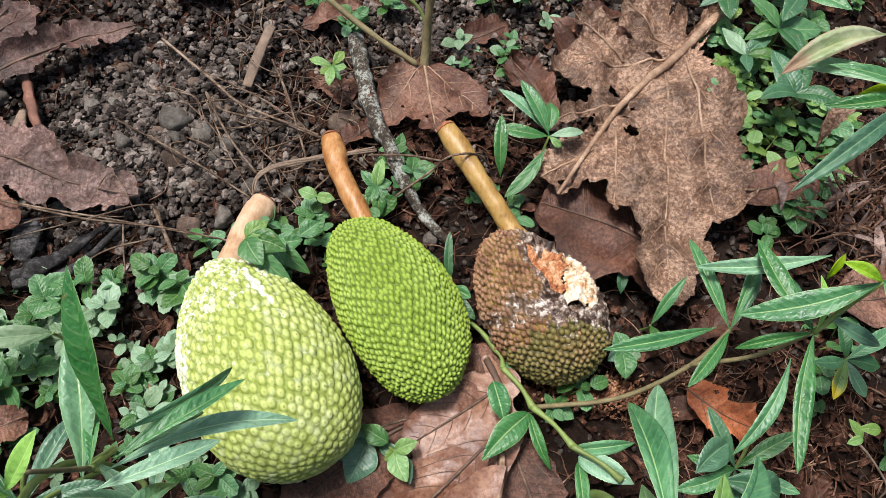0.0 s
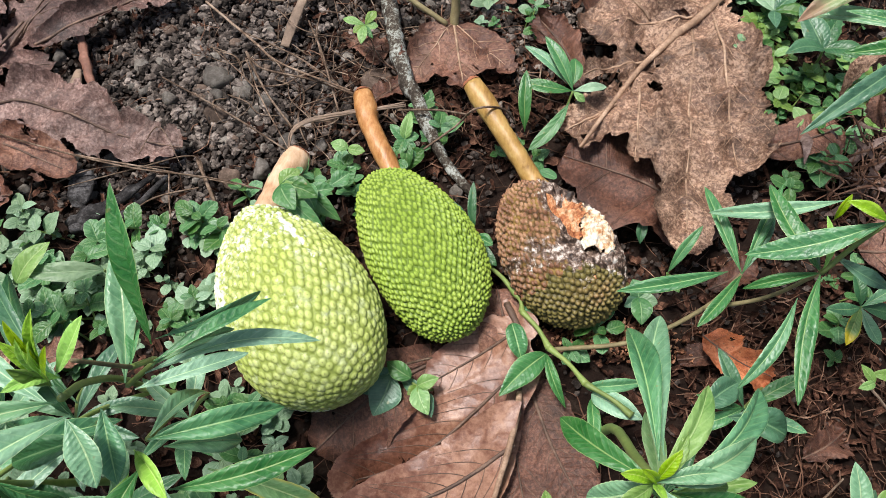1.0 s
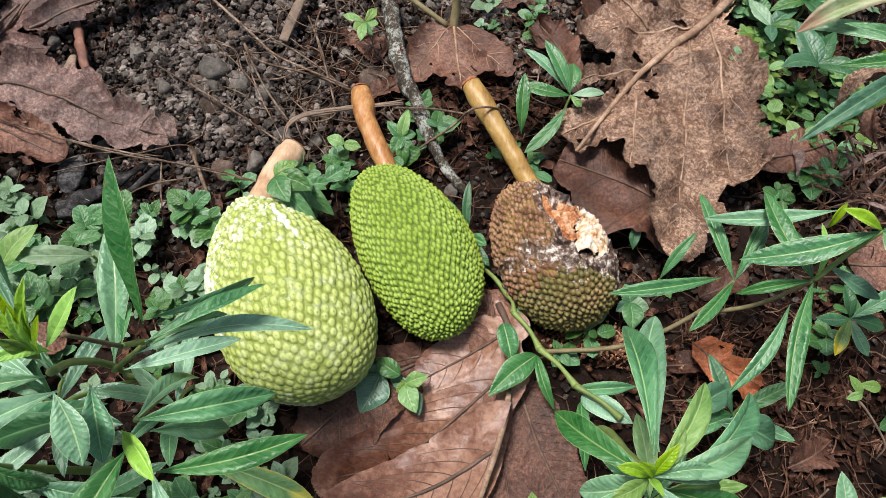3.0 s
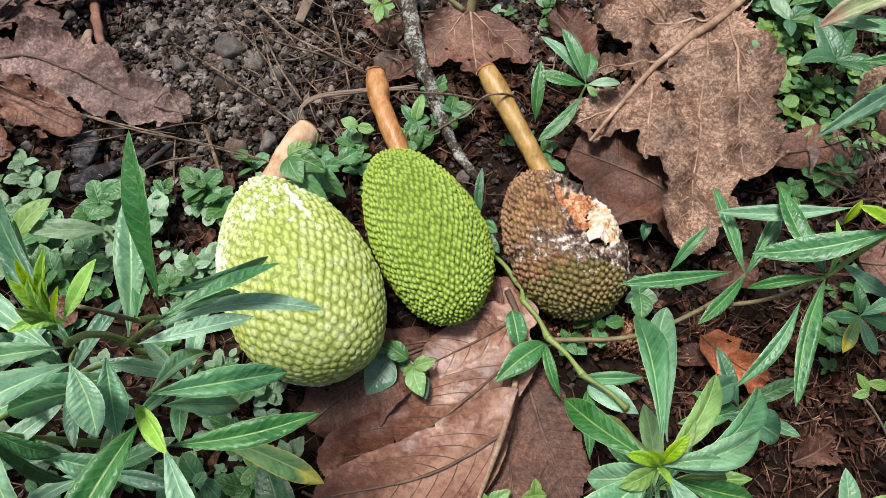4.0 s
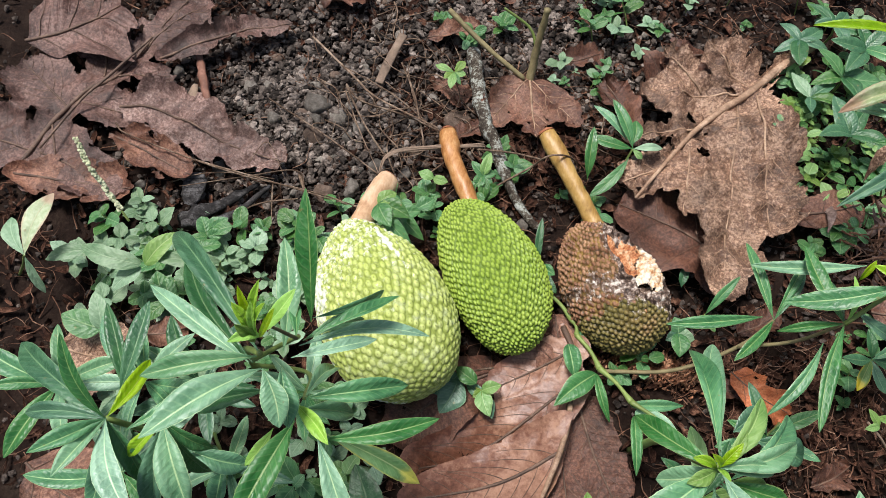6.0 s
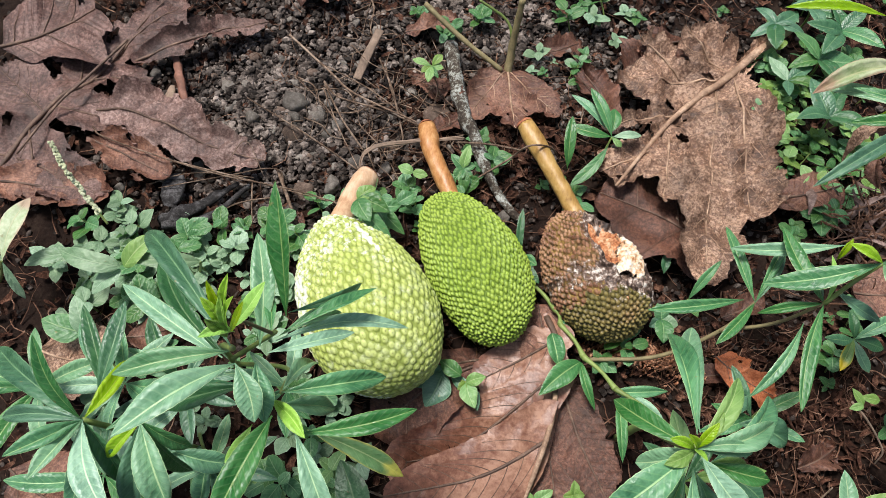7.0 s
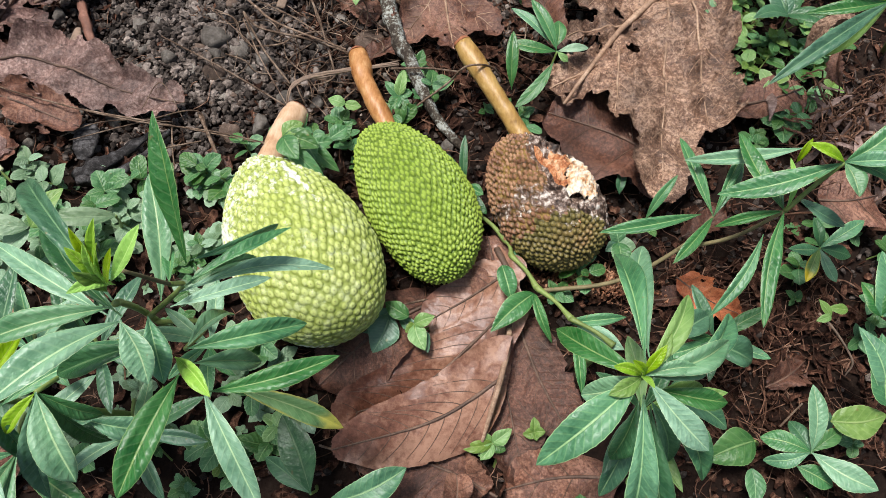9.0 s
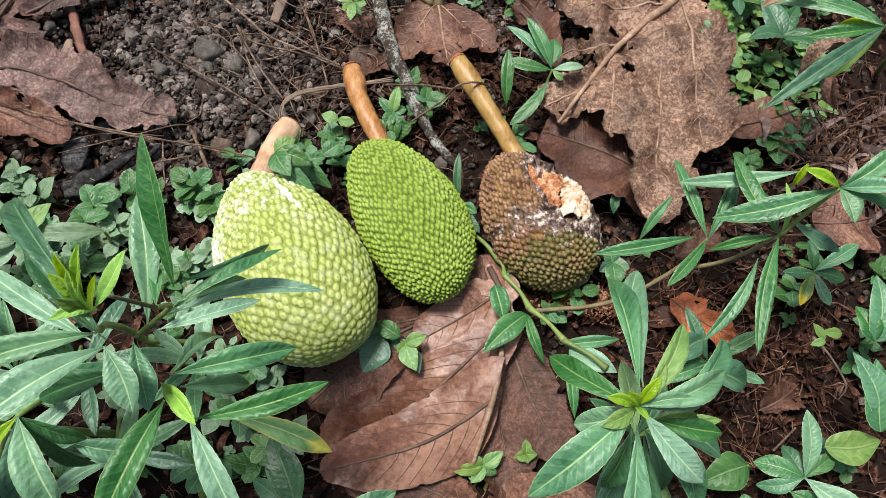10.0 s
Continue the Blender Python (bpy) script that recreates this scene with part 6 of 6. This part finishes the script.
scatter_mass("fruit_crumbs", "orange crumbs of rotten fruit flesh on the soil", 1000, 25, M_CRUMB, crumb_piece, near_torn, "fruit scraps", True)


def tangle(rnd):
    """A limp withered strip, curled on itself."""
    n = rnd.uniform(0.03, 0.075)
    pts = [Vector((n * (i / 4 - 0.5), rnd.uniform(-0.22, 0.22) * n, 0.03 + rnd.uniform(-0.35, 0.3) * n)) for i in range(5)]
    return tube_data(pts, (0.0004, rnd.uniform(0.0005, 0.0016), 0.0003), 5, 14, 0.9, rnd.random())


def wither(rnd):
    """A withered leaf, shrivelled into a twisted ribbon."""
    n, w = rnd.uniform(0.03, 0.07), rnd.uniform(0.0015, 0.0045)
    a, b = rnd.uniform(0, 6.28), rnd.uniform(-3, 3)
    v = []
    for i in range(12):
        t = i / 11
        c = Vector((n * (t - 0.5), 0.2 * n * math.sin(3 * t + a), 0.025 + 0.25 * n * math.sin(4 * t + b)))
        turn = a + b * t
        side = Vector((0, math.cos(turn), math.sin(turn))) * w * (0.15 + math.sin(math.pi * t) ** 0.7)
        for q in (-1, -0.4, 0.3, 1):
            v.append(c + side * q + Vector((0, 0, -1)).cross(side).normalized() * w * 0.5 * q * q + Vector((0, 0, w * rnd.uniform(-0.2, 0.2))))
    return v, grid_faces(12, 4)


def by_branch(rnd):
    return rnd.gauss(0.40, 0.035), rnd.gauss(0.135, 0.03), 1.0


scatter_mass("withered_stems", "tangle of grey-brown withered stems and leaves", 120, 27, M_FIBRE, tangle, by_branch, "litter")
scatter_mass("withered_leaves", "shrivelled grey-brown withered leaves", 60, 28, M_WITHER, wither, by_branch, "litter", True)


small_weed("small_weed", "pale bleached leaf of a withering weed", (-0.442, -0.090, 0.090), (-0.501, -0.082, 0.000), [(-0.437, -0.029, 0.100, 0.024, "s", 0), (-0.432, -0.109, 0.050, 0.012, "k", 0), (-0.477, -0.054, 0.080, 0.02, "k", 0)], "lance", 90)
small_weed("small_weed", "dark veined weed leaf lying low", (-0.368, -0.130, 0.050), (-0.385, -0.129, 0.000), [(-0.407, -0.126, 0.055, 0.03, "g", 0), (-0.384, -0.100, 0.060, 0.02, "k", 0)], "ovate", 91)

small_weed("small_weed", "small weed with narrow dark glossy leaves", (0.325, -0.007, 0.070), (0.374, 0.019, 0.000),
           [(0.293, -0.015, 0.080, 0.013, "n", 0), (0.317, 0.017, 0.080, 0.014, "d", 0), (0.311, -0.040, 0.070, 0.014, "w", 0), (0.361, 0.019, 0.080, 0.016, "n", 0), (0.343, -0.033, 0.060, 0.014, "d", 0), (0.358, -0.007, 0.060, 0.016, "d", 0)], "lance", 92)
small_weed("small_weed", "weed with broad glossy leaves on a reddish stem", (0.367, -0.066, 0.080), (0.433, -0.036, 0.000),
           [(0.353, -0.038, 0.080, 0.022, "n", 0), (0.367, -0.012, 0.090, 0.026, "n", 0), (0.389, -0.034, 0.080, 0.02, "g", 0), (0.334, -0.057, 0.060, 0.01, "l", 0, 0.351, -0.057, 0.060), (0.324, -0.052, 0.065, 0.009, "l", 0, 0.336, -0.064, 0.060), (0.323, -0.070, 0.060, 0.008, "l", 0, 0.336, -0.064, 0.060)], "ovate", 93)
small_weed("small_weed", "dark low leaves beside the spoilt fruit", (0.161, -0.006, 0.030), (0.169, 0.001, 0.000),
           [(0.154, 0.008, 0.035, 0.018, "g", 0), (0.164, -0.030, 0.030, 0.02, "g", 0), (0.177, -0.009, 0.030, 0.016, "k", 0), (0.149, -0.016, 0.030, 0.012, "d", 0)], "ovate", 94)
small_weed("small_weed", "long grass-like leaf blade by the dead leaf", (0.182, 0.015, 0.040), (0.188, 0.027, 0.000),
           [(0.203, 0.049, 0.070, 0.01, "n", 0), (0.165, 0.070, 0.030, 0.011, "d", 0, 0.163, 0.048, 0.020), (0.189, -0.005, 0.050, 0.01, "g", 0)], "long", 95)
small_weed("small_weed", "dark narrow leaves between the fruits", (0.015, 0.034, 0.030), (0.021, 0.037, 0.000),
           [(0.010, 0.077, 0.050, 0.009, "d", 0), (-0.014, 0.059, 0.050, 0.012, "d", 0), (0.033, 0.025, 0.035, 0.013, "n", 0), (0.038, 0.008, 0.030, 0.012, "d", 0)], "long", 96)
small_weed("small_weed", "weed sprig growing over a fruit stalk", (-0.133, 0.050, 0.050), (-0.129, 0.082, 0.000),
           [(-0.154, 0.039, 0.055, 0.016, "g", 0), (-0.121, 0.029, 0.060, 0.024, "g", 0, -0.142, 0.052, 0.050), (-0.111, 0.056, 0.050, 0.018, "g", 0), (-0.102, 0.078, 0.040, 0.018, "g", 0, -0.116, 0.064, 0.040), (-0.102, 0.030, 0.040, 0.016, "g", 0), (-0.092, 0.101, 0.040, 0.012, "l", 0, -0.108, 0.102, 0.040), (-0.125, 0.106, 0.040, 0.013, "l", 0, -0.108, 0.102, 0.040)], "ovate", 97)
small_weed("small_weed", "sprig with small oval leaves by the lichened stick", (-0.058, 0.118, 0.040), (-0.063, 0.123, 0.000),
           [(-0.073, 0.129, 0.045, 0.012, "g", 0), (-0.055, 0.141, 0.050, 0.013, "l", 0), (-0.045, 0.123, 0.040, 0.012, "g", 0), (-0.065, 0.104, 0.035, 0.015, "g", 0), (-0.046, 0.103, 0.030, 0.015, "g", 0), (-0.053, 0.093, 0.025, 0.013, "g", 0)], "ovate", 98)


small_weed("small_weed", "leafy sprig hiding the base of a fruit stalk", (-0.150, 0.040, 0.078), (-0.135, 0.070, 0.000),
           [(-0.132, 0.018, 0.080, 0.022, "g", 0), (-0.117, 0.034, 0.075, 0.021, "g", 0), (-0.135, 0.055, 0.080, 0.016, "l", 0), (-0.110, 0.012, 0.060, 0.018, "g", 0)], "ovate", 99)


def loose_twigs():
    """Thin dry stems strewn behind the stalks."""
    rnd = random.Random(31)
    for k in range(64):
        x, y = rnd.gauss(-0.13, 0.07), rnd.gauss(0.225, 0.065)
        a, n = rnd.uniform(0, 6.283), rnd.uniform(0.05, 0.13)
        pts = []
        for i in range(5):
            px, py = x + n * (i / 4 - 0.5) * math.cos(a) + rnd.uniform(-0.014, 0.014), y + n * (i / 4 - 0.5) * math.sin(a) + rnd.uniform(-0.014, 0.014)
            pts.append((px, py, ground_z(px, py) + 0.006 + 0.014 * math.sin(math.pi * i / 4) * rnd.random()))
        r = rnd.uniform(0.0004, 0.0010)
        stick("twig", "thin dry stem lying on stony soil", pts, (r, r * 0.9, r * 0.4), M_TWIG, 5, 0.3, k)


loose_twigs()


def twig(r, *points):
    stick("twig", "thin dry brown twig lying across the gravel", points, (0.75 * r, 0.8 * r, 0.5 * r), M_TWIG, 6, 0.35, 3, "twig")


twig(0.0011, (-0.240, 0.233, 0.020), (-0.174, 0.201, 0.030), (-0.116, 0.168, 0.025))
twig(0.0009, (-0.232, 0.202, 0.020), (-0.202, 0.151, 0.028), (-0.168, 0.105, 0.020))
twig(0.0012, (-0.427, 0.081, 0.020), (-0.338, 0.068, 0.032), (-0.272, 0.066, 0.026), (-0.176, 0.060, 0.020))
twig(0.0009, (-0.378, 0.044, 0.020), (-0.347, 0.057, 0.028), (-0.313, 0.065, 0.030), (-0.273, 0.071, 0.024))
twig(0.0009, (-0.169, 0.245, 0.020), (-0.153, 0.204, 0.030), (-0.134, 0.177, 0.020))
twig(0.0006, (-0.303, 0.079, 0.030), (-0.290, 0.107, 0.034), (-0.261, 0.072, 0.028))
twig(0.0007, (-0.268, 0.211, 0.020), (-0.217, 0.168, 0.028), (-0.188, 0.133, 0.020))
twig(0.001, (-0.273, 0.067, 0.024), (-0.266, 0.039, 0.022), (-0.256, 0.005, 0.014))
twig(0.0008, (-0.145, 0.271, 0.020), (-0.106, 0.226, 0.030), (-0.106, 0.192, 0.020))
twig(0.0008, (-0.215, 0.267, 0.020), (-0.177, 0.235, 0.030), (-0.127, 0.238, 0.020))
twig(0.0011, (-0.243, 0.056, 0.020), (-0.279, 0.039, 0.024), (-0.308, 0.019, 0.014))
twig(0.0008, (0.028, 0.292, 0.020), (0.066, 0.254, 0.030), (0.102, 0.219, 0.030))
